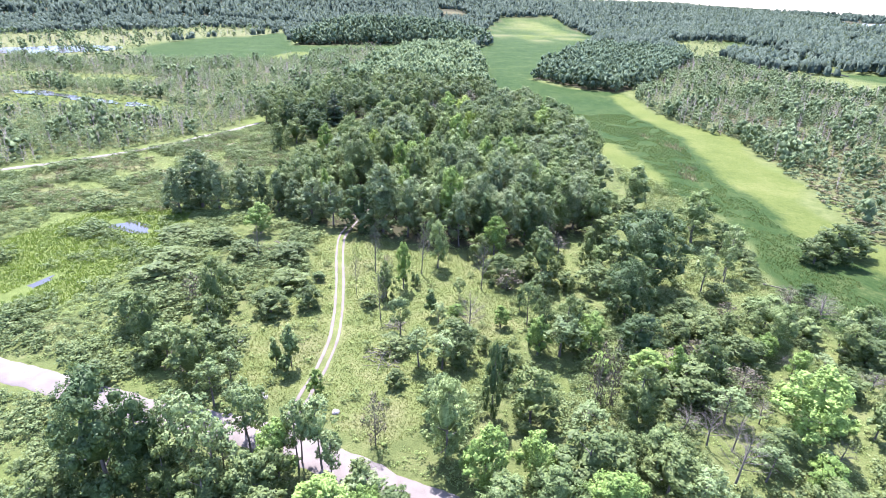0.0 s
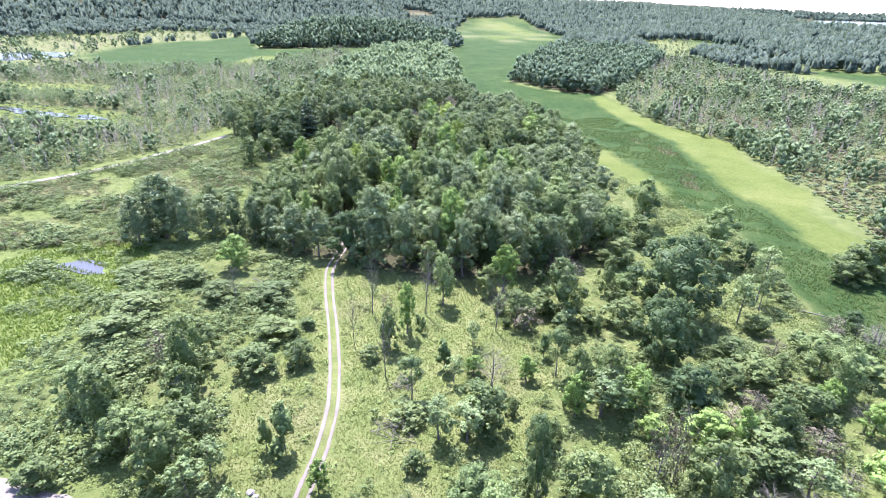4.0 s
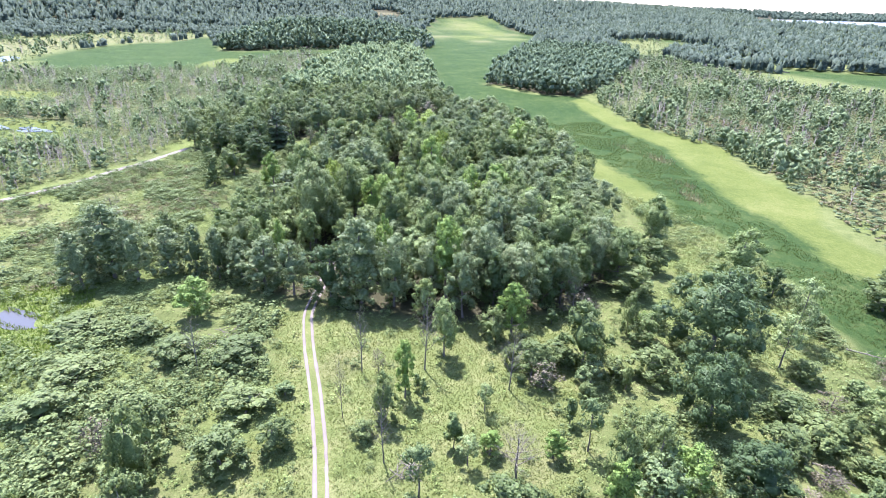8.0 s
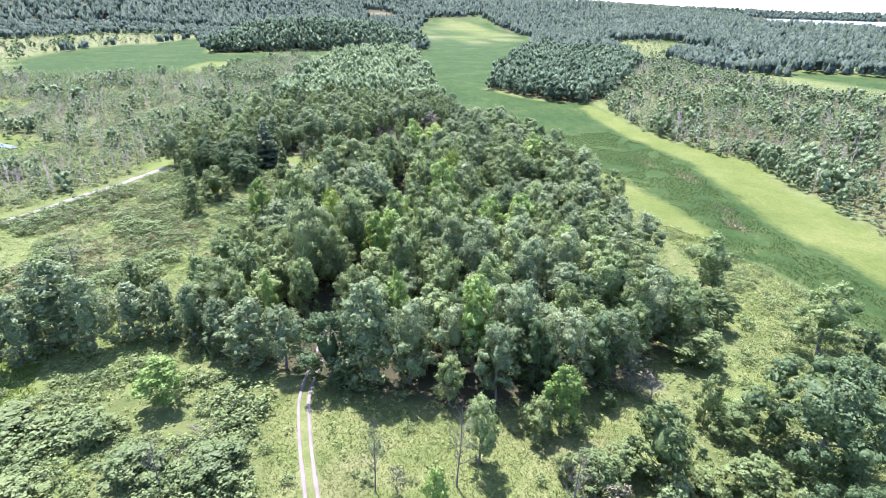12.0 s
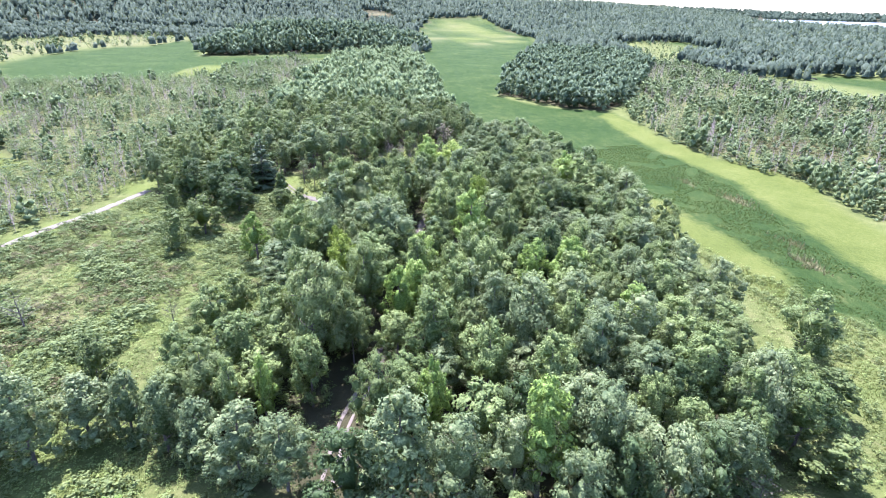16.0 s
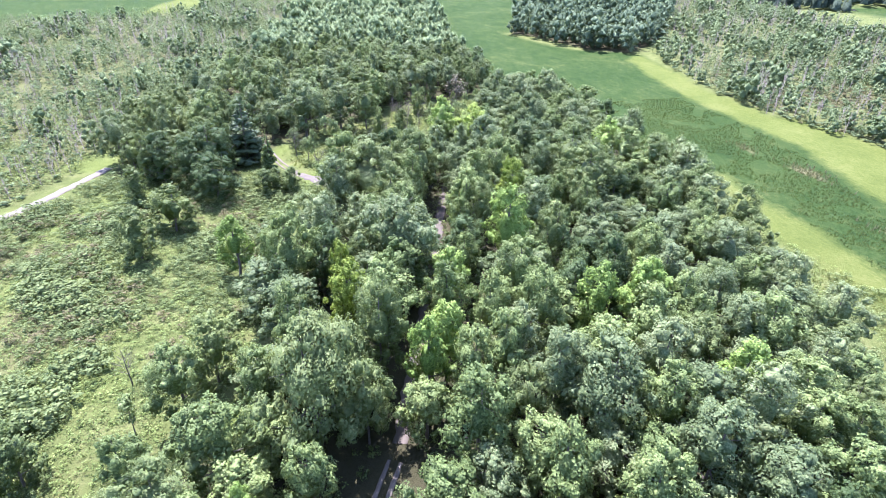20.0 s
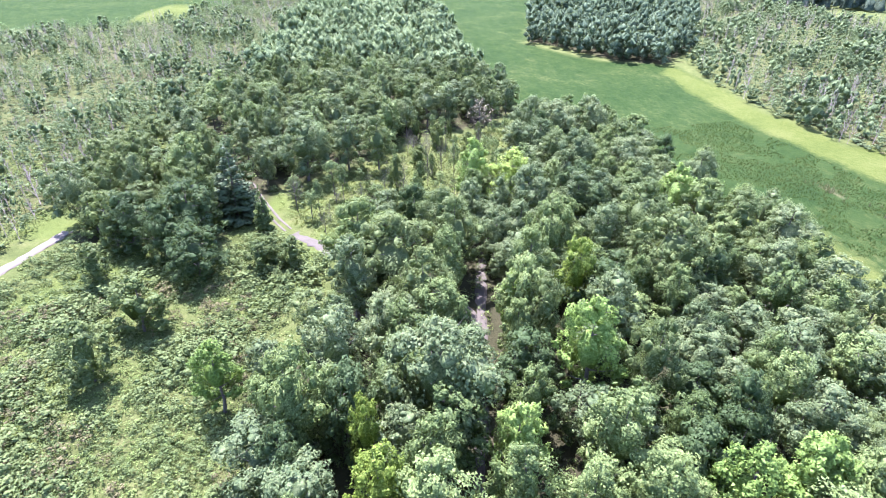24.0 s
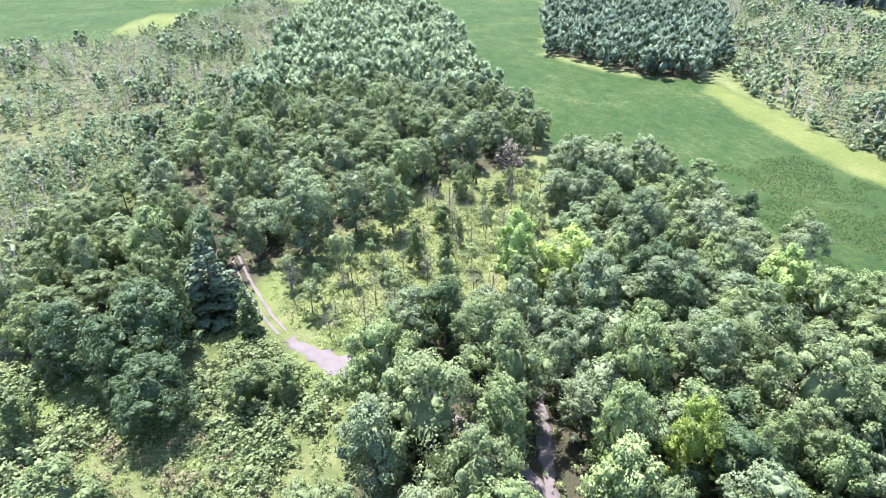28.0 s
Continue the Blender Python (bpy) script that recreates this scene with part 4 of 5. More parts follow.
plant(maple, 70.8, 77.2, 8.4, 4.0)
plant(maple, -33.4, 77.4, 7.7, 3.1)
plant(maple, -42.7, 87.3, 8.1, 3.0)
plant(maple, 50.4, 104.6, 7.0, 3.6)
plant(maple, 14.1, 108.6, 11.7, 2.4)
plant(maple, 80.3, 118.6, 14.4, 4.9)
plant(maple, 13.3, 121.1, 9.0, 2.5)
plant(maple, 56.0, 125.5, 13.0, 4.6)
plant(maple, 47.1, 134.2, 16.0, 4.9)
plant(maple, 64.0, 136.7, 9.0, 5.2)
plant(maple, 26.0, 139.1, 16.0, 4.4)
plant(maple, 75.0, 142.8, 14.3, 5.0)
plant(maple, 18.5, 144.0, 16.0, 3.8)
plant(maple, 34.5, 148.9, 16.0, 3.8)
plant(maple, 56.4, 158.1, 15.0, 4.7)
plant(maple, 14.2, 160.7, 16.0, 3.8)
plant(maple, 40.6, 163.2, 16.0, 4.7)
plant(maple, 48.3, 166.4, 15.0, 3.6)
plant(maple, 27.1, 169.8, 17.0, 3.8)
plant(maple, 20.1, 171.3, 16.0, 3.4)
plant(maple, 5.8, 174.8, 18.0, 4.7)
plant(maple, -7.5, 175.3, 16.0, 3.2)
plant(maple, 15.1, 175.6, 16.0, 3.7)
plant(maple, 27.2, 177.9, 17.0, 4.2)
plant(maple, 51.7, 180.1, 15.0, 3.5)
plant(maple, 6.9, 182.0, 15.0, 3.3)
plant(maple, -7.1, 192.9, 18.0, 5.3)
plant(maple, 14.6, 206.3, 15.0, 4.1)
plant(maple, 19.0, 217.3, 17.0, 4.0)
plant(maple, 39.4, 221.5, 17.0, 5.1)
plant(maple, 75.6, 226.0, 15.0, 4.9)
plant(maple, 6.3, 230.1, 17.0, 6.2)
plant(elm, -35.8, 251.4, 13.0, 4.4)
plant(maple, -26.0, 272.3, 17.0, 5.7)
plant(oak, 20.6, 120.0, 14.0, 3.7)
plant(oak, 32.1, 120.7, 15.0, 4.4)
plant(oak, 40.9, 120.8, 14.0, 3.7)
plant(oak, 26.7, 126.8, 17.0, 4.7)
plant(oak, 8.6, 127.0, 16.0, 4.2)
plant(oak, 15.9, 127.8, 14.0, 3.4)
plant(oak, 52.6, 129.4, 15.0, 5.6)
plant(oak, 34.4, 141.9, 17.0, 4.6)
plant(oak, 43.3, 145.5, 17.0, 4.5)
plant(oak, 28.3, 152.9, 17.0, 6.1)
plant(oak, 38.1, 156.0, 16.0, 4.3)
plant(oak, 23.6, 156.1, 17.0, 4.2)
plant(oak, 52.6, 158.8, 15.0, 4.4)
plant(oak, 71.1, 159.5, 13.0, 3.7)
plant(oak, 21.4, 163.9, 16.0, 3.4)
plant(oak, 66.9, 165.7, 15.0, 4.1)
plant(oak, 54.5, 166.1, 14.0, 3.7)
plant(oak, 65.6, 177.7, 15.0, 4.9)
plant(oak, 10.6, 191.7, 19.0, 7.7)
plant(oak, 75.0, 195.0, 15.0, 5.1)
plant(oak, 38.7, 199.8, 16.0, 4.7)
plant(oak, -0.9, 200.7, 17.0, 4.8)
plant(oak, 71.5, 203.1, 14.0, 4.8)
plant(oak, 3.7, 217.9, 17.0, 5.2)
plant(oak, 49.3, 219.9, 16.0, 4.0)
plant(elm, -22.6, 238.0, 11.0, 6.5)
plant(oak, 84.2, 238.8, 15.0, 4.0)
plant(oak, 42.6, 239.1, 16.0, 5.8)
plant(elm, -28.4, 246.6, 13.0, 5.3)
plant(oak, 73.1, 250.4, 15.0, 5.8)
plant(oak, 63.0, 256.1, 16.0, 6.1)
plant(oak, -48.7, 266.5, 15.0, 5.6)
plant(elm, -18.0, 273.5, 15.0, 4.6)
plant(oak, -0.2, 277.6, 17.0, 6.8)
plant(oak, 68.3, 279.6, 16.0, 6.5)
plant(oak, 79.2, 280.1, 16.0, 6.1)
plant(oak, 10.7, 282.4, 15.0, 5.2)
plant(oak, 63.1, 284.9, 16.0, 4.1)
plant(pine, -16.8, 260.5, 17.0, 5.2)
plant(russet, -0.4, 56.1, 9.4, 1.8)
plant(russet, 34.2, 60.5, 13.2, 1.7)
plant(russet, 32.0, 60.7, 12.2, 1.9)
plant(russet, 83.1, 87.1, 4.6, 2.5)
plant(russet, -34.0, 95.9, 7.4, 2.5)
plant(russet, 27.0, 97.0, 5.3, 3.0)
plant(russet, 2.8, 106.6, 4.9, 1.5)
plant(russet, 41.9, 117.2, 8.0, 3.3)
plant(russet, 55.5, 213.6, 7.5, 1.7)
plant(russet, 54.3, 301.9, 11.0, 4.5)
plant(silver, 1.7, 140.3, 16.0, 3.5)
plant(silver, -5.3, 161.2, 21.0, 7.4)
plant(silver, 3.9, 169.9, 18.0, 4.2)
plant(silver, 37.9, 187.7, 17.0, 3.4)
plant(silver, 28.9, 201.4, 16.0, 3.4)
plant(silver, 56.4, 209.7, 18.0, 7.5)
plant(silver, 13.4, 211.0, 17.0, 4.9)
plant(silver, 78.8, 219.8, 15.0, 4.8)
plant(silver, 10.4, 220.7, 18.0, 7.4)
plant(silver, 58.4, 222.1, 18.0, 6.3)
plant(silver, 22.6, 225.0, 18.0, 5.2)
plant(silver, 22.3, 231.5, 17.0, 5.0)
plant(elm, -24.6, 251.2, 14.0, 7.3)
plant(silver, 76.1, 258.8, 16.0, 7.0)
plant(silver, 18.4, 280.1, 15.0, 4.5)
plant(willow, 53.4, 39.5, 5.0, 2.9)
plant(willow, -12.9, 43.8, 7.0, 3.3)
plant(willow, 1.1, 44.0, 5.0, 2.8)
plant(willow, 35.0, 44.5, 8.0, 4.1)
plant(willow, -19.2, 46.6, 9.0, 3.7)
plant(willow, 25.9, 47.0, 9.0, 5.6)
plant(willow, -14.8, 47.3, 9.0, 3.2)
plant(willow, 51.6, 47.9, 6.0, 3.1)
plant(ash, -22.4, 53.0, 13.0, 3.4)
plant(willow, -38.8, 51.1, 5.0, 2.9)
plant(willow, -35.5, 53.7, 6.0, 3.3)
plant(willow, 37.1, 57.8, 10.2, 3.1)
plant(willow, 21.5, 58.4, 9.9, 3.5)
plant(willow, 72.0, 60.5, 5.0, 3.9)
plant(willow, 46.9, 61.4, 7.0, 4.5)
plant(willow, 83.2, 67.4, 5.0, 4.3)
plant(willow, 60.5, 67.7, 6.0, 4.1)
plant(willow, 2.8, 68.4, 3.0, 1.9)
plant(willow, -27.2, 70.4, 11.7, 3.6)
plant(willow, -42.4, 73.0, 4.0, 2.8)
plant(willow, 12.9, 74.1, 8.1, 3.7)
plant(willow, 32.3, 75.9, 11.2, 2.8)
plant(willow, 27.7, 76.1, 11.1, 2.1)
plant(willow, 53.0, 76.9, 5.0, 3.1)
plant(willow, 58.7, 77.4, 5.0, 3.6)
plant(willow, 3.2, 77.6, 3.0, 3.0)
plant(willow, -26.3, 78.0, 7.0, 4.2)
plant(willow, -36.9, 80.2, 11.9, 3.0)
plant(willow, 35.8, 81.7, 7.0, 2.9)
plant(willow, 58.2, 82.6, 5.0, 3.6)
plant(willow, -28.3, 83.9, 9.1, 3.4)
plant(willow, -28.3, 89.6, 13.3, 3.1)
plant(willow, 69.8, 89.7, 4.0, 3.0)
plant(willow, -19.5, 91.9, 5.0, 3.9)
plant(willow, -1.3, 92.7, 3.0, 1.7)
plant(willow, -29.8, 93.4, 6.0, 4.0)
plant(willow, -12.8, 93.5, 5.0, 2.5)
plant(willow, 2.3, 95.4, 8.9, 2.1)
plant(willow, 45.7, 95.6, 6.0, 3.9)
plant(willow, 39.4, 97.4, 4.0, 2.6)
plant(willow, -29.5, 98.8, 7.2, 3.4)
plant(willow, 26.5, 100.2, 7.0, 3.4)
plant(willow, 35.1, 100.3, 13.1, 4.1)
plant(willow, -17.1, 101.5, 4.0, 4.0)
plant(willow, 32.0, 102.7, 5.0, 3.1)
plant(willow, -44.8, 106.3, 4.0, 4.4)
plant(willow, 48.4, 108.2, 9.2, 2.2)
plant(willow, 23.8, 112.1, 7.0, 3.0)
plant(willow, -43.1, 114.0, 4.0, 4.3)
plant(willow, -19.0, 115.0, 4.0, 4.1)
plant(willow, -29.6, 117.3, 4.0, 4.1)
plant(willow, 57.6, 121.2, 7.0, 5.1)
plant(willow, -35.7, 125.7, 4.0, 3.7)
plant(willow, -47.7, 129.9, 3.0, 4.4)
plant(maple, -17.3, 148.0, 13.0, 2.2)
plant(maple, 12.2, 152.4, 17.0, 4.9)
plant(maple, 18.5, 161.8, 17.0, 4.1)
plant(willow, -38.8, 164.0, 10.0, 3.4)
plant(maple, -11.6, 165.7, 14.0, 3.8)
plant(maple, -21.9, 170.0, 13.0, 3.9)
plant(willow, -18.5, 175.9, 12.0, 3.6)
plant(maple, 63.7, 181.2, 14.0, 3.9)
plant(maple, 27.4, 205.5, 17.0, 4.2)
plant(maple, 30.7, 211.6, 18.0, 4.2)
plant(willow, -35.0, 214.0, 11.0, 4.2)
plant(willow, -30.1, 224.3, 11.0, 4.8)
plant(willow, -11.6, 237.0, 7.0, 3.4)
plant(willow, -5.7, 237.5, 7.0, 2.6)
plant(willow, -9.6, 239.8, 6.0, 2.2)
plant(willow, -40.1, 240.1, 9.0, 3.1)
plant(yellow, 1.0, 179.0, 16.0, 3.1)
plant(yellow, 0.6, 186.8, 15.0, 1.9)
plant(yellow, 37.8, 208.3, 17.0, 3.5)
plant(yellow, 41.6, 245.2, 17.0, 5.1)
plant(young, -14.3, 72.0, 4.1, 1.2)
plant(young, -13.6, 74.5, 8.2, 1.6)
plant(young, -16.0, 74.7, 5.7, 1.1)
plant(young, 10.4, 88.3, 5.9, 1.4)
plant(young, 8.7, 99.6, 3.4, 0.7)
plant(young, 8.0, 101.2, 3.2, 0.7)
plant(young, 6.3, 101.5, 3.2, 0.6)
plant(young, -11.7, 104.1, 2.1, 1.5)
plant(snag, 0.2, 107.7, 12.5, 2.0)
plant(snag, 10.2, 105.8, 14.2, 2.0)
plant(snag, 0.9, 87.6, 11.8, 1.5)
plant(snag, -3.6, 97.3, 11.2, 1.3)
plant(snag, 21.9, 98.1, 11.8, 2.3)
plant(snag, 16.8, 81.2, 9.1, 2.8)
plant(snag, -25.5, 114.2, 9.6, 1.6)
plant(snag, 48.7, 59.5, 3.2, 2.9)
plant(snag, 44.4, 45.1, 9.2, 2.4)
plant(snag, 83.4, 79.6, 6.8, 3.3)
plant(snag, -55.1, 182.4, 9.0, 2.8)
plant(snag, -30.1, 178.4, 7.2, 1.7)
plant(snag, 43.8, 114.5, 4.7, 2.8)
plant(snag, 20.2, 258.2, 9.3, 2.1)


# ---- the rest of the grove: trees at a close spacing between those above ----
def scatter(poly, spacing, seed, avoid=(), lanes=()):
    """Places about spacing apart in an outline, clear of places taken and of lanes (line, metres)."""
    rng = np.random.default_rng(seed)
    xs, ys = [p[0] for p in poly], [p[1] for p in poly]
    gx, gy = np.meshgrid(np.arange(min(xs), max(xs), spacing), np.arange(min(ys), max(ys), spacing * 0.87))
    gx = gx + (np.arange(len(gy)) % 2)[:, None] * spacing / 2
    x = gx.ravel() + rng.uniform(-0.38, 0.38, gx.size) * spacing
    y = gy.ravel() + rng.uniform(-0.38, 0.38, gx.size) * spacing
    ok = inside(poly, x, y) > 0
    for line, clear in lanes:
        ok &= line_distance(line, x, y) > clear
    x, y = x[ok], y[ok]
    if len(avoid):
        taken = np.array(avoid)
        gap = np.array([np.min(np.hypot(taken[:, 0] - a, taken[:, 1] - b) / taken[:, 2]) for a, b in zip(x, y)])
        x, y = x[gap > 1], y[gap > 1]
    return x, y, rng


def standing(size=0.72):
    """Trees planted so far: place and crown radius."""
    return [(o.matrix_world.translation.x, o.matrix_world.translation.y, 1.2 + size * o.matrix_world.to_scale().x * 4.0) for o in scene.objects if o.type == "EMPTY"]


LANES = [(LANE[7:13], 3.6), (LANE[-4:], 4.6), ([(-34, 208), (-20, 215), (-6, 224)], 8.0), (LANE[:14], 2.4), (LANE[13:], 1.5), (LANE_NORTH, 1.3), (SPUR, 3.6), (ROAD, 5.0), (ROAD_WEST, 3.2)]
bpy.context.view_layer.update()
x, y, rng = scatter(GROVE, 6.2, 41, standing(), LANES)
for a, b in zip(x, y):
    kind = (maple, maple, oak, oak, elm, silver, oak, maple)[rng.integers(8)]
    plant(kind, a, b, rng.uniform(9, 14.5), rng.uniform(3.0, 4.8))
MARGIN_EAST = [(30, 44), (28, 58), (40, 66), (56, 78), (74, 86), (92, 84), (104, 70), (84, 52), (60, 40)]
bpy.context.view_layer.update()
x, y, rng = scatter(MARGIN_EAST, 6.2, 37, standing(0.5), LANES)
for a, b in zip(x, y):
    plant((willow, willow, ash, lime, russet, young, snag, willow)[rng.integers(8)], a, b, rng.uniform(3.0, 6.5), rng.uniform(1.6, 2.8))
CLEARING_EAST = [(10, 72), (30, 64), (48, 76), (60, 92), (58, 108), (40, 118), (22, 110), (14, 92)]
bpy.context.view_layer.update()
x, y, rng = scatter(CLEARING_EAST, 8.0, 38, standing(0.5), LANES)
for a, b in zip(x, y):
    plant((willow, willow, ash, young, lime)[rng.integers(5)], a, b, rng.uniform(2.5, 5.5), rng.uniform(1.0, 2.0))
bpy.context.view_layer.update()
near_woods = [(-52, 256), (-22, 246), (-13, 262), (-6, 274), (12, 284), (30, 300), (60, 306), (72, 318), (78, 364), (20, 376), (-18, 370), (-32, 325), (-50, 290)]
x, y, rng = scatter(GLADE, 6.0, 39, standing(), LANES)
for a, b in zip(x, y):
    plant((ash, snag, snag, willow, ash)[rng.integers(5)], a, b, rng.uniform(5, 10), rng.uniform(1.2, 2.2))
bpy.context.view_layer.update()
x, y, rng = scatter(near_woods, 7.2, 42, standing(), LANES)
for a, b in zip(x, y):
    plant((maple, oak, oak, silver, silver, willow, willow, ash)[rng.integers(8)], a, b, rng.uniform(8, 15), rng.uniform(2.8, 4.6))


# ---- woods, scrub and thickets farther off, each one mass of many plants ----
def clump(seed, lobes, count, size, core=0.6, stem=0.0, ragged=0.35, lift=0.65, plain=True, aspect=1.0):
    """A plant one metre high and about one across, as arrays."""
    rng = np.random.default_rng(seed)
    rows = []
    for k in range(lobes):
        f = (k + 0.5) / lobes
        a = k * 2.4 + rng.uniform(0, 1)
        w = 0.34 * math.sqrt(max(0.1, 1 - (1.6 * f - 0.85) ** 2))
        rows.append((w * math.cos(a), w * math.sin(a), aspect * (stem + (1 - stem) * (0.16 + 0.68 * f)), 0.27 * rng.uniform(0.8, 1.2), aspect * (1 - stem) * 0.2))
    v, f, way = sprigs(rng, rows, count, size, lift, core, ragged, plain)
    if stem:
        sv, sf = stick((0, 0, -0.02), (0.02, 0.01, 0.8 * aspect), 0.018, 0.008, 3)
        v, f = joined([(v, f), (sv, sf)])
        way = np.r_[way, unit(sv - (0.01, 0.005, 0.4 * aspect)) * (1, 1, 0.05)]
    return v / (1, 1, aspect), f, unit(way)


def bare_clump(seed, limbs):
    """A leafless sapling one metre high: a stem and steep fine branches."""
    rng = np.random.default_rng(seed)
    out = [stick((0, 0, -0.02), (0.03, 0.02, 0.95), 0.022, 0.006, 3)]
    for k in range(limbs):
        z, a = 0.2 + 0.7 * k / limbs, k * 2.4
        at = np.array([0.02 * z, 0.02 * z, z])
        tip = at + np.array([math.cos(a), math.sin(a), 1.2]) * (0.3 - 0.18 * z) * rng.uniform(0.7, 1.3)
        out.append(stick(at, tip, 0.014, 0.006, 3))
        for _ in range(1):
            s = at + (tip - at) * rng.uniform(0.3, 0.9)
            out.append(stick(s, s + unit(rng.normal(size=3) + (0, 0, 1.2)) * 0.12, 0.009, 0.004, 3))
    v, f = joined(out)
    return v, f, unit(v * (1, 1, 0) + (0, 0, 0.1))


def mass(name, protos, x, y, wide, tall, mat, seed, label, category, z=None):
    """Many plants joined into one object of kind stuff."""
    rng = np.random.default_rng(seed)
    which = rng.integers(len(protos), size=len(x))
    ground_z = height(x, y) if z is None else z
    verts, faces, tint, ways, n = [], [], [], [], 0
    for k, (pv, pf, pn) in enumerate(protos):
        i = np.nonzero(which == k)[0]
        if not len(i):
            continue
        a = rng.uniform(0, 2 * np.pi, len(i))
        c, s = np.cos(a)[:, None], np.sin(a)[:, None]
        px = (pv[None, :, 0] * c - pv[None, :, 1] * s) * wide[i][:, None] + x[i][:, None]
        py = (pv[None, :, 0] * s + pv[None, :, 1] * c) * wide[i][:, None] + y[i][:, None]
        pz = pv[None, :, 2] * tall[i][:, None] + ground_z[i][:, None]
        verts.append(np.stack([px, py, pz], -1).reshape(-1, 3))
        ways.append(np.stack([pn[None, :, 0] * c - pn[None, :, 1] * s, pn[None, :, 0] * s + pn[None, :, 1] * c, np.broadcast_to(pn[None, :, 2], px.shape)], -1).reshape(-1, 3))
        faces.append((pf[None] + (np.arange(len(i)) * len(pv))[:, None, None]).reshape(-1, 3) + n)
        tint.append(np.repeat(0.65 * rng.random(len(i)) + 0.35 * (0.5 + 0.5 * wobble(x[i], y[i], 15.0, 0.7 * seed)), len(pv)))
        n += len(i) * len(pv)
    me = as_mesh(name, np.concatenate(verts), np.concatenate(faces), mat, True, np.concatenate(ways), tint=np.concatenate(tint))
    return tagged(new(name, me), label, category, kind="stuff")


NEAR_TREE = [clump(155 + k, 12, 400, 0.045, 0.78, ragged=0.32, aspect=1.5, lift=0.5) for k in range(6)]
ISLE_TREE = [clump(165 + k, 8, 112, 0.07, 0.8, ragged=0.32, aspect=1.5, lift=0.5) for k in range(6)]
THIN_TREE = [clump(60 + k, 7, 84, 0.084, 0.0, 0.07, 0.6, aspect=1.9) for k in range(5)]
BARE_TREE = [bare_clump(65 + k, 6) for k in range(4)]


def far_clump(seed, rings, ragged):
    """A distant crown one metre high: rings of (height, radius) closed by a tip, with loose sprigs on its skin."""
    rng = np.random.default_rng(seed)
    verts, faces = [], []
    for z, r in rings:
        for k in range(5):
            a = k * 1.2566 + z * 2 + rng.uniform(-0.3, 0.3)
            q = r * rng.uniform(0.75, 1.25)
            verts.append((q * math.cos(a), q * math.sin(a), z + rng.uniform(-0.05, 0.05)))
    top = len(verts)
    verts.append((rng.normal() * 0.04, rng.normal() * 0.04, 1.0))
    for m in range(len(rings) - 1):
        for k in range(5):
            a, b = 5 * m + k, 5 * m + (k + 1) % 5
            faces += [(a, b, b + 5), (a, b + 5, a + 5)]
    faces += [(top - 5 + k, top - 5 + (k + 1) % 5, top) for k in range(5)]
    verts = np.array(verts)
    way = unit(verts * (1, 1, 0) * 1.6 + (0, 0, 0.45) + (verts[:, 2:] - 0.5) * (0, 0, 0.8))
    zs, rs = [z for z, _ in rings] + [1.0], [r for _, r in rings] + [0.03]
    for k in range(ragged):
        z, a = rng.uniform(0.25, 0.95), rng.uniform(0, 6.28)
        q = np.interp(z, zs, rs) * 1.08
        c, out = np.array([q * math.cos(a), q * math.sin(a), z]), np.array([math.cos(a), math.sin(a), 0.35])
        side = np.array([-math.sin(a), math.cos(a), 0]) * 0.13
        faces.append((len(verts), len(verts) + 1, len(verts) + 2))
        verts = np.r_[verts, [c - side, c + side, c + out * 0.14 + (0, 0, 0.1)]]
        way = np.r_[way, np.repeat(unit(out + (0, 0, 0.5))[None], 3, 0)]
    return verts, np.array(faces), way


FAR_BROAD = [far_clump(70 + k, ((0.15, 0.42), (0.72, 0.4)), 6) for k in range(4)]
FAR_FIR = [far_clump(80 + k, ((0.1, 0.42), (0.5, 0.24)), 4) for k in range(3)]
FAR_MIX = FAR_BROAD + FAR_FIR[:2]
SHRUB = [clump(90 + k, 6, 225, 0.047, 0.42, 0.0, 0.5, lift=0.9) for k in range(6)]
LOW_SHRUB = [clump(95 + k, 2, 42, 0.1, 0.55, 0.0, 0.45, lift=1.0) for k in range(5)]

x, y, rng = scatter(WOODS, 6.5, 43)
ok = inside(near_woods, x, y) < -1
x, y = x[ok], y[ok]
n = len(x)
drift = 1 + 0.25 * wobble(x, y, 14.0, 2.0)
mass("woodland", NEAR_TREE, x, y, drift * rng.uniform(4.5, 10.5, n), drift * rng.uniform(6, 15, n), LEAF_WOODS, 1, "mixed dark and grey-green broadleaf wood", "woods")
x, y, rng = scatter(ISLE_WEST, 8.0, 44)
n = len(x)
mass("island_wood", ISLE_TREE, x, y, rng.uniform(7, 14, n), rng.uniform(11, 23, n), LEAF_ISLE, 2, "dense dark wooded island in the marsh", "woods")
x, y, rng = scatter(ISLE_EAST, 7.0, 45)
n = len(x)
mass("island_wood", ISLE_TREE, x, y, rng.uniform(5, 11, n), rng.uniform(8, 17, n), LEAF_ISLE, 3, "dense dark wooded point in the marsh", "woods")
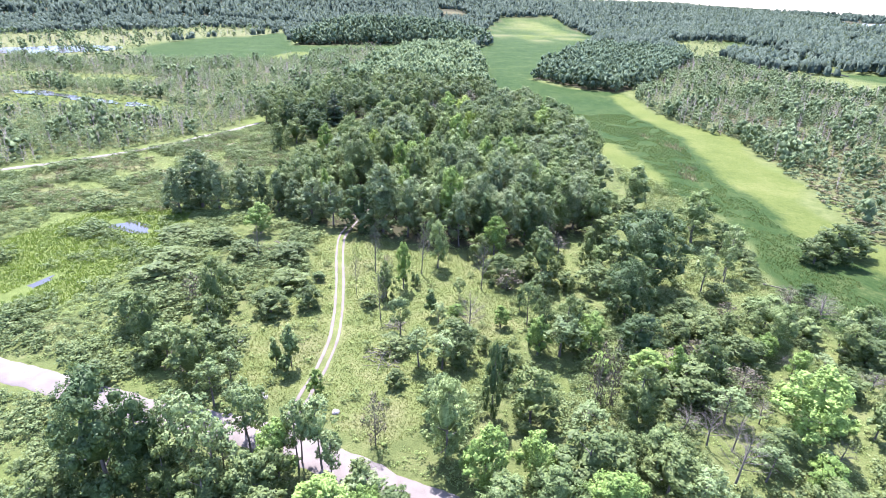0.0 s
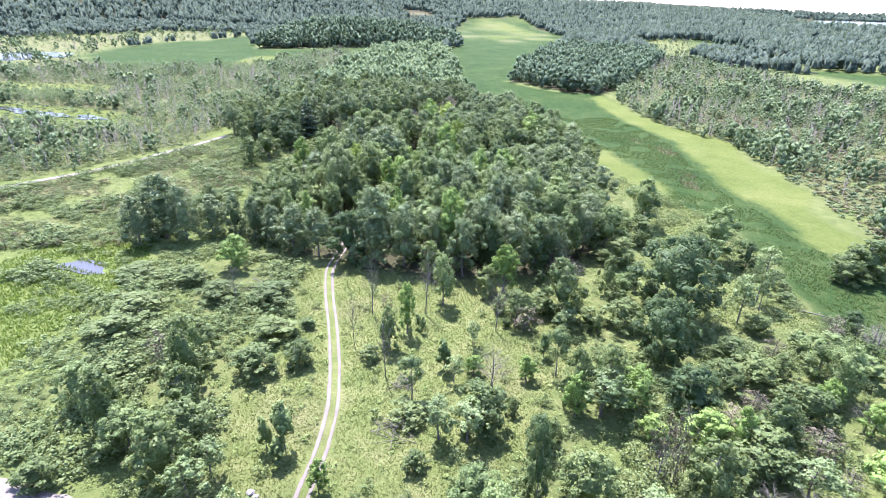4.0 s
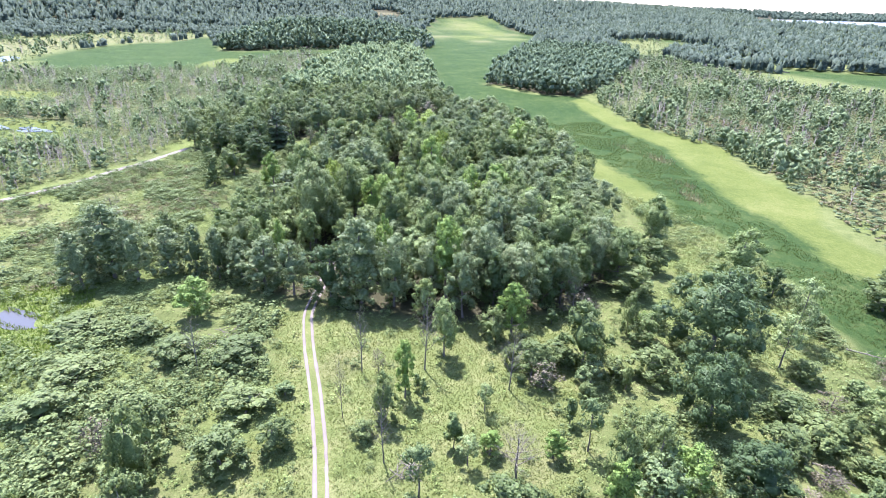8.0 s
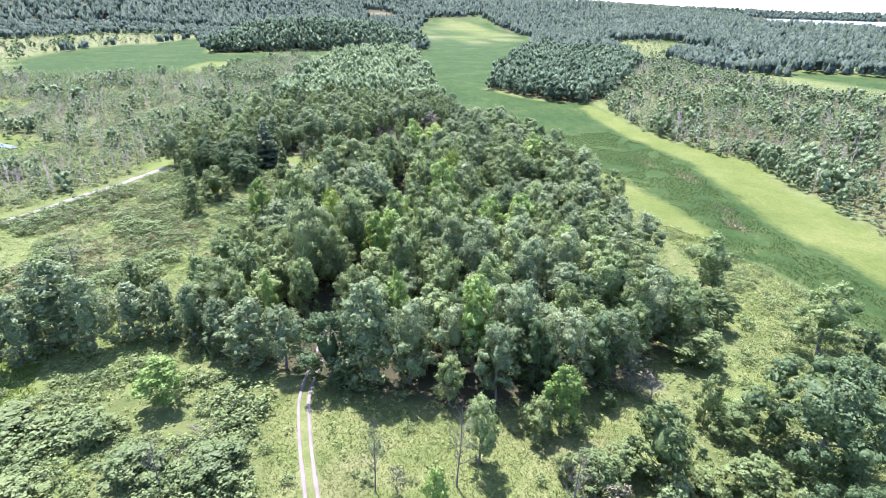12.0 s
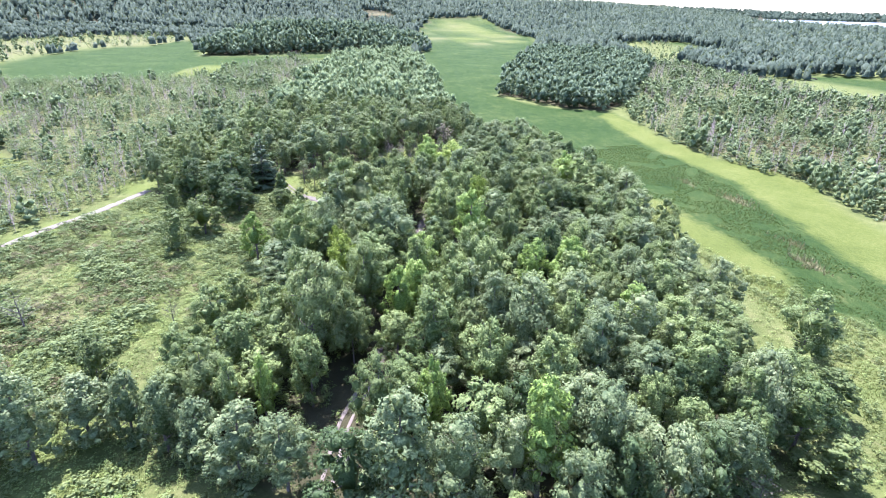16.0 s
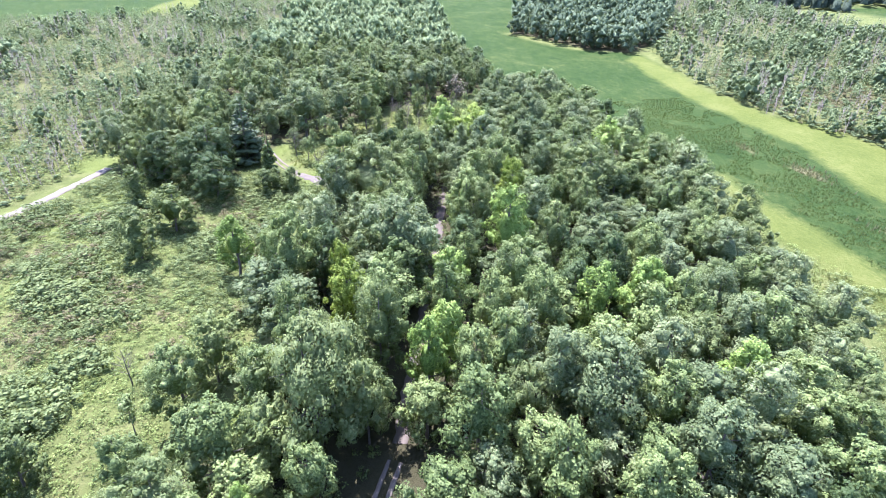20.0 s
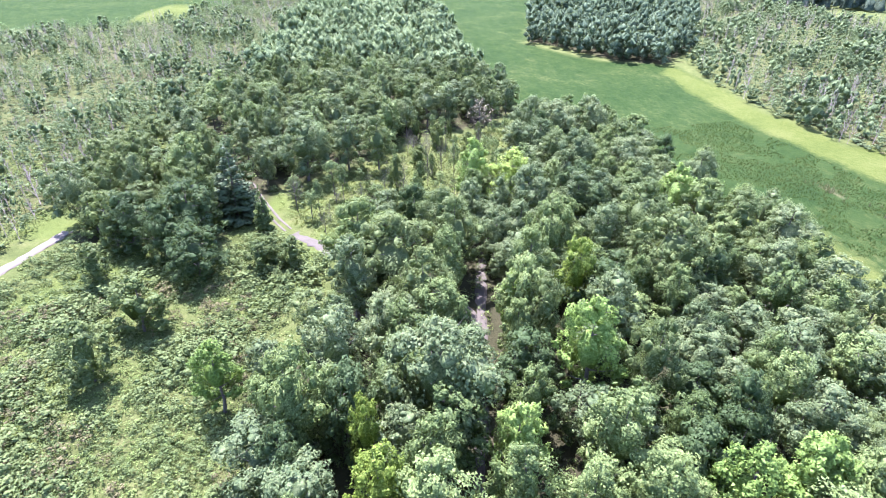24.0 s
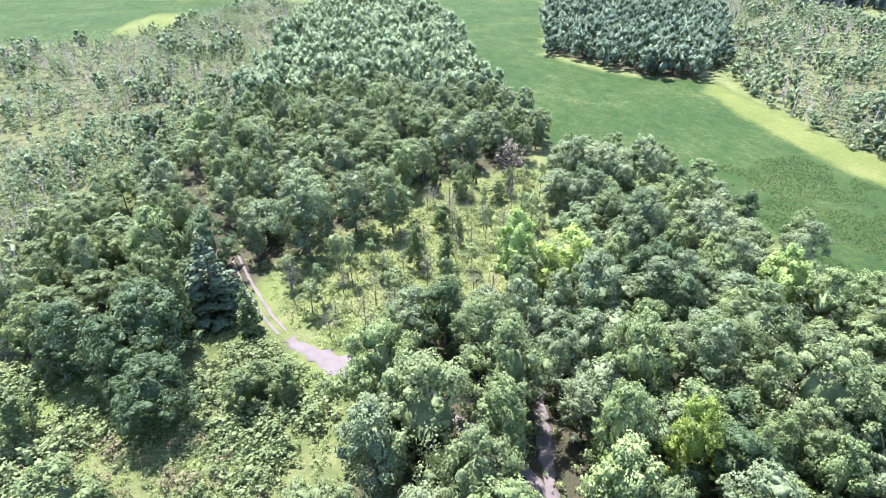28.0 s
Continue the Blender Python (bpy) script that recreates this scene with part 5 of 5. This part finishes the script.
def scrub(poly, gap, seed, open_wood, tall, group_seed, leafy):
    """Young thin trees, bare grey ones and low bushes, thicker and taller in drifts."""
    x, y, rng = scatter(poly, gap, seed, (), LANES)
    drift = wobble(x, y, 22.0, group_seed) + 0.6 * wobble(x, y, 9.0, group_seed + 1)
    ok = (inside(ISLE_EAST, x, y) < 0) & (drift > open_wood - 0.5 * rng.random(len(x)))
    ok &= (x < 100) | (rng.random(len(x)) < 0.15 + 0.85 * step01(y, 150, 240))
    for p in LIME_GLADES + [LIME_PATCH]:
        ok &= inside(p, x, y) < 0
    x, y, drift = x[ok], y[ok], drift[ok]
    n = len(x)
    high = rng.uniform(0.45, 1.2, n) * tall * (1 + 0.3 * drift)
    wide = high * rng.uniform(0.42, 0.7, n)
    bare = rng.random(n) < 0.36 + 0.25 * wobble(x, y, 30.0, group_seed + 2)
    full = ~bare & (rng.random(n) < leafy + 0.2 * drift)
    thin = ~bare & ~full
    mass("young_wood", ISLE_TREE, x[full], y[full], wide[full] * 1.2, high[full], LEAF_SCRUB, seed, "light grey-green young wood of willow and aspen", "woods")
    mass("scrub_trees", THIN_TREE, x[thin], y[thin], wide[thin], high[thin], LEAF_SCRUB, seed + 1, "open scrub of thin grey-green saplings", "scrub")
    mass("bare_scrub", BARE_TREE, x[bare], y[bare], wide[bare], high[bare], LEAF_BARE, seed + 2, "bare grey dead saplings among the scrub", "scrub")
    x, y, rng = scatter(poly, gap * 1.5, seed + 3, (), [(ROAD_WEST, 2.2)])
    ok = (inside(ISLE_EAST, x, y) < 0) & (rng.random(len(x)) < 0.9)
    x, y = x[ok], y[ok]
    n = len(x)
    mass("scrub_thicket", LOW_SHRUB, x, y, rng.uniform(2.4, 5.4, n), rng.uniform(1.2, 3.0, n), LEAF_SCRUB, seed + 4, "olive and grey-green scrub thicket", "scrub")


scrub(SCRUB_EAST, 4.9, 46, -0.9, 7.5, 1.0, 0.4)
scrub(SCRUB_WEST, 3.8, 147, -0.9, 6.8, 5.0, 0.12)
scrub(FRINGE_EAST, 8.0, 347, 0.2, 5.0, 2.0, 0.3)
scrub(FRINGE_WEST, 11.0, 247, 0.0, 8.0, 3.0, 0.3)

# ---- far woods on the plain and the hills, sparser in plan as they lie farther off ----
def far_woods(near, far, spacing, wide, tall, turn_lo, turn_hi, seed, protos, keep_open):
    rng = np.random.default_rng(seed)
    n = int((far**2 - near**2) * radians(turn_hi - turn_lo) / 2 / spacing**2)
    d, a = np.sqrt(rng.uniform(near**2, far**2, n)), np.radians(rng.uniform(turn_lo, turn_hi, n))
    x, y = d * np.sin(a), d * np.cos(a)
    ok = np.ones(n, bool)
    for p in keep_open:
        ok &= inside(p, x, y) < 2
    # the lakes and a ragged open fringe
    ok &= ~((np.degrees(a) > 41) & (d > 1600) & (d < 4050)) & ~(np.hypot((x - 218) / 42, (y - 1520) / 130) < 1)
    ok &= wobble(x, y, 60, 3.0) + wobble(x, y, 25, 1.0) > -1.45 + 0.8 * step01(1000 - d, 0, 300) * step01(-np.degrees(a), 0, 10)
    x, y = x[ok], y[ok]
    n = len(x)
    # the crowns' colour carries a painted blue-grey haze
    mass("distant_woods", protos, x, y, wide * rng.uniform(0.75, 1.25, n), tall * rng.uniform(0.7, 1.25, n), LEAF_FAR_HAZED, seed, "mixed woods covering plain and hills, tinted blue-green for haze", "woods")


OPEN = [FRINGE_WEST, FRINGE_EAST, MARSH_EAST, MARSH_WEST, MARSH_BACK, FAR_MEADOW, ISLE_WEST, ISLE_EAST, SCRUB_EAST, SCRUB_WEST, WOODS]
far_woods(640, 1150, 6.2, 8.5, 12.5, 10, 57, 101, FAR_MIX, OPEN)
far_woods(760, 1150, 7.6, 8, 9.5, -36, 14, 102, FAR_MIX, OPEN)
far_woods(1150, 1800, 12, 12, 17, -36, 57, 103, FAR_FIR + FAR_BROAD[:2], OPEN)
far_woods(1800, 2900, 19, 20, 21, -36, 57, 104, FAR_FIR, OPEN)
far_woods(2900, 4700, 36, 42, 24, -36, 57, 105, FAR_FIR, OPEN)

# ---- shrubs of the wet thickets round the clearing ----
THICKET_WEST = [(-150, 60), (-70, 30), (-24, 40), (-22, 68), (-22, 95), (-14, 100), (-15, 128), (-18, 134), (-34, 146), (-52, 146), (-26, 172), (-24, 182), (-12, 186), (-16, 204), (-6, 226), (6, 238), (-8, 256), (-22, 246), (-52, 256), (-66, 238), (-95, 206), (-150, 165)]
THICKET_EAST = [(20, 40), (4, 46), (10, 60), (22, 72), (32, 84), (44, 100), (54, 104), (62, 92), (84, 90), (126, 62), (120, 20), (60, 10)]
POOLS = [[(-66, 140.5), (-56, 133.5)], [(-71, 100), (-66, 110)], [(-87, 93.5), (-73, 98.5)]]
keep_clear = [(LANE, 2.6), (SPUR, 3.0), (ROAD, 3.8), (ROAD_WEST, 2.2)]
x, y, rng = scatter(THICKET_WEST, 2.3, 51, (), keep_clear)
wet = inside(WET_WEST, x, y) > 0
ok = (np.minimum.reduce([line_distance(q, x, y) for q in POOLS]) > 4.5) & (wobble(x, y, 6.0, 1.1) + 0.7 * wobble(x, y, 14.0, 2.0) > np.where(wet, 0.15, -0.75 + 0.4 * step01(y, 140, 165) - 0.4 * step01(y, 205, 222))) & (rng.random(len(x)) < 0.9)
x, y = x[ok], y[ok]
n = len(x)
size = rng.uniform(0.45, 1.3, n) * (1 + 0.5 * wobble(x, y, 8.0, 4.0))
mass("shrub_thicket", SHRUB, x, y, 3.7 * size, 1.6 * size, LEAF_SHRUB, 8, "rounded olive and grey-green swamp shrubs", "shrubs")
x, y, rng = scatter([(-110, 150), (-52, 146), (-26, 172), (-14, 190), (-16, 204), (-6, 226), (-22, 244), (-66, 238), (-95, 206)], 4.2, 55, (), keep_clear)
ok = wobble(x, y, 11.0, 3.3) > -0.1
x, y = x[ok], y[ok]
n = len(x)
mass("shrub_thicket", SHRUB, x, y, rng.uniform(1.6, 3.4, n), rng.uniform(1.0, 2.2, n), LEAF_BROWN, 7, "low bronze-leaved bushes among yellow-green grass", "shrubs")
x, y, rng = scatter([(129, 30), (131, 122), (149, 166), (167, 229), (160, 263), (162, 306), (200, 340), (330, 330), (400, 280), (400, 30)], 3.3, 156)
ok = wobble(x, y, 13.0, 1.7) + 0.6 * wobble(x, y, 6.0, 0.4) > -0.75
x, y = x[ok], y[ok]
n = len(x)
brown = wobble(x, y, 24.0, 6.0) + rng.normal(size=n) * 0.5 > 0.1
for which, leaf, words in ((brown, LEAF_BROWN, "low bronze-green marsh-edge bushes"), (~brown, LEAF_SCRUB, "low grey-green marsh-edge bushes")):
    m = int(which.sum())
    mass("scrub_thicket", LOW_SHRUB, x[which], y[which], rng.uniform(2.4, 4.6, m), rng.uniform(1.0, 2.4, m), leaf, 158, words, "shrubs")
HERB = [clump(110 + k, 4, 44, 0.075, 0.0, 0.0, 0.7, lift=1.2) for k in range(5)]
FIELD = [(-120, 40), (125, 20), (122, 60), (86, 95), (98, 134), (94, 190), (82, 190), (70, 150), (60, 128), (30, 117), (-5, 127), (-20, 140), (-20, 172), (-12, 190), (-14, 206), (8, 238), (30, 257), (62, 300), (-6, 272), (-52, 256), (-95, 206), (-120, 180)]
x, y, rng = scatter(FIELD, 1.8, 57, (), [(LANE, 1.5), (SPUR, 2.4), (ROAD, 3.0), (ROAD_WEST, 2.2)] + [(q, 2.4) for q in POOLS])
ok = rng.random(len(x)) < np.where(inside(CLEARING, x, y) > 0, 0.3, np.where(inside(WET_WEST, x, y) > 0, 0.45, 0.85))
x, y = x[ok], y[ok]
n = len(x)
mass("herb_layer", HERB, x, y, rng.uniform(0.8, 2.2, n), rng.uniform(0.3, 0.9, n), LEAF_HERB, 11, "knee-high weeds and ferns between the shrubs", "weeds")
x, y, rng = scatter([(-175, 165), (-152, 170), (-96, 210), (-66, 246), (-50, 290), (-32, 325), (-60, 335), (-130, 290), (-175, 230)], 1.9, 59, (), [(ROAD_WEST, 1.8)])
n = len(x)
mass("herb_layer", HERB, x, y, rng.uniform(1.2, 2.8, n), rng.uniform(0.5, 1.5, n), LEAF_HERB, 13, "waist-high weeds beside the gravel road", "weeds")
x, y, rng = scatter([(-60, 150), (-34, 140), (-8, 138), (-8, 200), (-18, 214), (-45, 236), (-70, 205)], 1.45, 66, (), [(LANE, 2.0), (ROAD_WEST, 2.0)])
n = len(x)
mass("herb_layer", HERB, x, y, rng.uniform(0.8, 2.0, n), rng.uniform(0.3, 0.9, n), LEAF_HERB, 15, "knee-high yellow-green weeds beside the grove", "weeds")
x, y, rng = scatter(near_woods, 3.8, 56, (), [(SPUR, 2.0)])
n = len(x)
mass("herb_layer", HERB, x, y, rng.uniform(1.5, 3.4, n), rng.uniform(0.5, 1.4, n), LEAF_HERB, 14, "knee-high weeds and ferns on the wood's floor", "weeds")
x, y, rng = scatter(GROVE, 3.6, 58, (), [(LANE, 1.5), (SPUR, 2.4)])
n = len(x)
mass("herb_layer", HERB, x, y, rng.uniform(1.2, 2.6, n), rng.uniform(0.4, 1.2, n), LEAF_HERB, 12, "knee-high weeds and ferns on the wood's floor", "weeds")
x, y, rng = scatter(THICKET_EAST, 2.4, 52, (), keep_clear)
ok = wobble(x, y, 7.0, 5.1) + 0.6 * wobble(x, y, 13.0, 2.0) > -0.1
x, y = x[ok], y[ok]
n = len(x)
size = rng.uniform(0.6, 1.3, n)
mass("shrub_thicket", SHRUB, x, y, 2.7 * size, 1.9 * size, LEAF_SHRUB, 9, "rounded olive and grey-green swamp shrubs", "shrubs")
for k, (poly, chance, s) in enumerate(((CLEARING, 0.12, 1.0), (CLEARING_EAST, 0.22, 1.0), (EAST_MEADOW, 0.5, 1.3), (GLADE, 0.5, 1.2), (GROVE, 0.4, 1.2), (near_woods, 0.3, 1.3))):
    x, y, rng = scatter(poly, 2.6, 53 + k, (), keep_clear)
    ok = rng.random(len(x)) < chance
    x, y = x[ok], y[ok]
    n = len(x)
    size = rng.uniform(0.5, 1.1, n) * s
    mass("undergrowth", SHRUB, x, y, 2.2 * size, 1.5 * size, LEAF_SHRUB, 20 + k, "low leafy bushes scattered in grass", "shrubs")


# ---- meadow grass, reeds, brush and stones ----
def tuft(seed, blades, spread, lean):
    rng = np.random.default_rng(seed)
    verts, faces = [], []
    for k in range(blades):
        a, b = rng.uniform(0, 6.28), rng.uniform(0, 6.28)
        root = np.array([math.cos(a), math.sin(a), 0]) * spread * rng.uniform(0.2, 1)
        side = np.array([math.cos(b), math.sin(b), 0]) * 0.12
        tip = root * (1 + lean) + np.array([rng.normal() * 0.2, rng.normal() * 0.2, rng.uniform(0.6, 1)])
        faces.append((3 * k, 3 * k + 1, 3 * k + 2))
        verts += [root - side - (0, 0, 0.1), root + side - (0, 0, 0.1), tip]
    verts = np.array(verts)
    flat = verts.reshape(-1, 3, 3)
    way = unit(np.cross(flat[:, 1] - flat[:, 0], flat[:, 2] - flat[:, 0]))
    return verts, np.array(faces), np.repeat(way, 3, 0)


TUFT = [tuft(k, 7, 0.45, 0.8) for k in range(5)]
REED = [tuft(10 + k, 5, 0.25, 0.2) for k in range(3)]
for k, (poly, spacing, high, wide) in enumerate(((CLEARING, 0.55, 0.24, 0.5), (EAST_MEADOW, 0.75, 0.28, 0.6), (GLADE, 0.9, 0.4, 0.7), (WET_WEST, 0.8, 0.6, 0.9))):
    x, y, rng = scatter(poly, spacing, 60 + k, (), [(LANE, 1.3), (SPUR, 2.2), (ROAD, 2.7)] + [(q, 1.5) for q in POOLS])
    n = len(x)
    mass("meadow_grass", TUFT, x, y, rng.uniform(0.6, 1.3, n) * wide, rng.uniform(0.5, 1.4, n) * high, SWAMP_BLADE if poly is WET_WEST else GRASS_BLADE, 30 + k, "bright green wet sedge round small pools" if poly is WET_WEST else "ankle-high sunlit meadow grass and weeds", "grass")
SEDGE_NEAR = [(86, 60), (92, 104), (101, 134), (100, 152), (96, 165), (95, 200), (97, 240), (104, 292), (140, 292), (166, 235), (150, 200), (146, 168), (128, 128), (126, 60)]
x, y, rng = scatter(SEDGE_NEAR, 1.1, 68)
ok = (wobble(x, y, 4.0, 3.0) + 0.7 * wobble(x, y, 11.0, 1.0) > -0.5) & (inside(LIME_BAND, x, y) < -3) & (inside(LIME_SHORE, x, y) < -1)
x, y = x[ok], y[ok]
n = len(x)
mass("sedge_tufts", TUFT, x, y, rng.uniform(0.6, 1.2, n), rng.uniform(0.2, 0.6, n), SEDGE_BLADE, 36, "knee-high green and tawny marsh sedge", "sedge", np.full(n, -0.25))
xs, ys, rng = [], [], np.random.default_rng(67)
for cx, cy, lx, ly, n in ((112, 176, 3, 6, 60), (129, 219, 3, 8, 70), (126, 238, 2, 5, 30), (118, 186, 2, 5, 30)):
    xs.append(cx + rng.normal(size=n) * lx * 0.6)
    ys.append(cy + rng.normal(size=n) * ly * 0.6)
x, y = np.concatenate(xs), np.concatenate(ys)
n = len(x)
mass("dead_reeds", REED, x, y, rng.uniform(0.5, 1.1, n), rng.uniform(0.8, 1.7, n), REED_BLADE, 35, "bleached dead reeds standing in the marsh", "reeds", np.full(n, -0.25))


def branch_heap(x, y, r, h, seed):
    """Cut branches thrown together: each a bent stem with side twigs, a part of its own."""
    rng = np.random.default_rng(seed)
    heap = new("branch_heap")
    heap.location = (x, y, float(height(x, y)))
    heap.empty_display_size = 0.3
    for _ in range(22):
        a, d = rng.uniform(0, 6.28), r * math.sqrt(rng.random())
        mid = np.array([d * math.cos(a), d * math.sin(a), h * (1 - (d / r) ** 2) * rng.uniform(0.2, 0.9) + 0.15])
        way = unit(rng.normal(size=3) * (1, 1, 0.3)) * rng.uniform(0.9, 1.7)
        low, high = mid - way, mid + way
        low[2], high[2] = max(low[2], 0.0), max(high[2], 0.05)
        pieces = [stick(low, mid, 0.06, 0.045, 5), stick(mid, high, 0.045, 0.015, 5)]
        for _ in range(5):
            at = mid + (high - mid) * rng.random()
            tip = at + unit(way + rng.normal(size=3) * 0.7) * rng.uniform(0.4, 0.9)
            tip[2] = max(tip[2], 0.05)
            pieces.append(stick(at, tip, 0.022, 0.006, 3))
        v, f = joined(pieces)
        new("branch", as_mesh("branch", v, f, BARK_DEAD, True)).parent = heap
    return tagged(heap, "tangled heap of cut grey branches on grass", "branch heap")


branch_heap(1.2, 75.5, 2.6, 1.6, 1)
branch_heap(-22.5, 121, 4.5, 0.8, 2)
branch_heap(3.5, 85.5, 1.6, 0.7, 3)
branch_heap(55.6, 72.8, 2.4, 0.7, 4)


def fallen_log(x, y, length, turn, seed):
    rng = np.random.default_rng(seed)
    v, f = boughs(rng, length, length * 0.3, 0.35, 7, 0.16, 3, 0.9, 0.5)
    ob = new("fallen_tree", as_mesh("fallen_tree", v, f, BARK_DEAD, True))
    ob.matrix_world = pose(x, y, float(height(x, y)) + 0.35, 84, 0, turn)
    return tagged(ob, "bleached fallen tree lying among shrubs", "fallen tree")


fallen_log(-24, 118, 9, 60, 1)
fallen_log(-19, 120, 7, 20, 2)
fallen_log(-30, 81, 8, 75, 3)
fallen_log(47, 60, 7, 120, 4)
fallen_log(84, 95, 6, 35, 5)


def boulder(x, y, r, seed):
    bm = bmesh.new()
    bmesh.ops.create_icosphere(bm, subdivisions=3, radius=1)
    shift = Vector((seed * 3.1, 0, 0))
    for v in bm.verts:
        v.co *= 1 + 0.28 * noise.noise(v.co * 1.3 + shift) + 0.08 * noise.noise(v.co * 4 + shift)
        v.co.z *= 0.65
    me = bpy.data.meshes.new("boulder")
    bm.to_mesh(me)
    bm.free()
    me.materials.append(STONE)
    ob = new("boulder", me)
    ob.matrix_world = pose(x, y, float(height(x, y)) + 0.2 * r, 0, 0, seed * 50) @ Matrix.Scale(r, 4)
    return tagged(ob, "pale grey boulder lying in the meadow grass", "boulder", "boulders at the clearing's edge")


boulder(-23.3, 82.7, 0.54, 2)
boulder(-17.2, 67.9, 0.48, 3)
boulder(-6.1, 63.3, 0.54, 4)
boulder(-22.8, 83.7, 0.30, 5)
boulder(-16.5, 67.2, 0.36, 7)
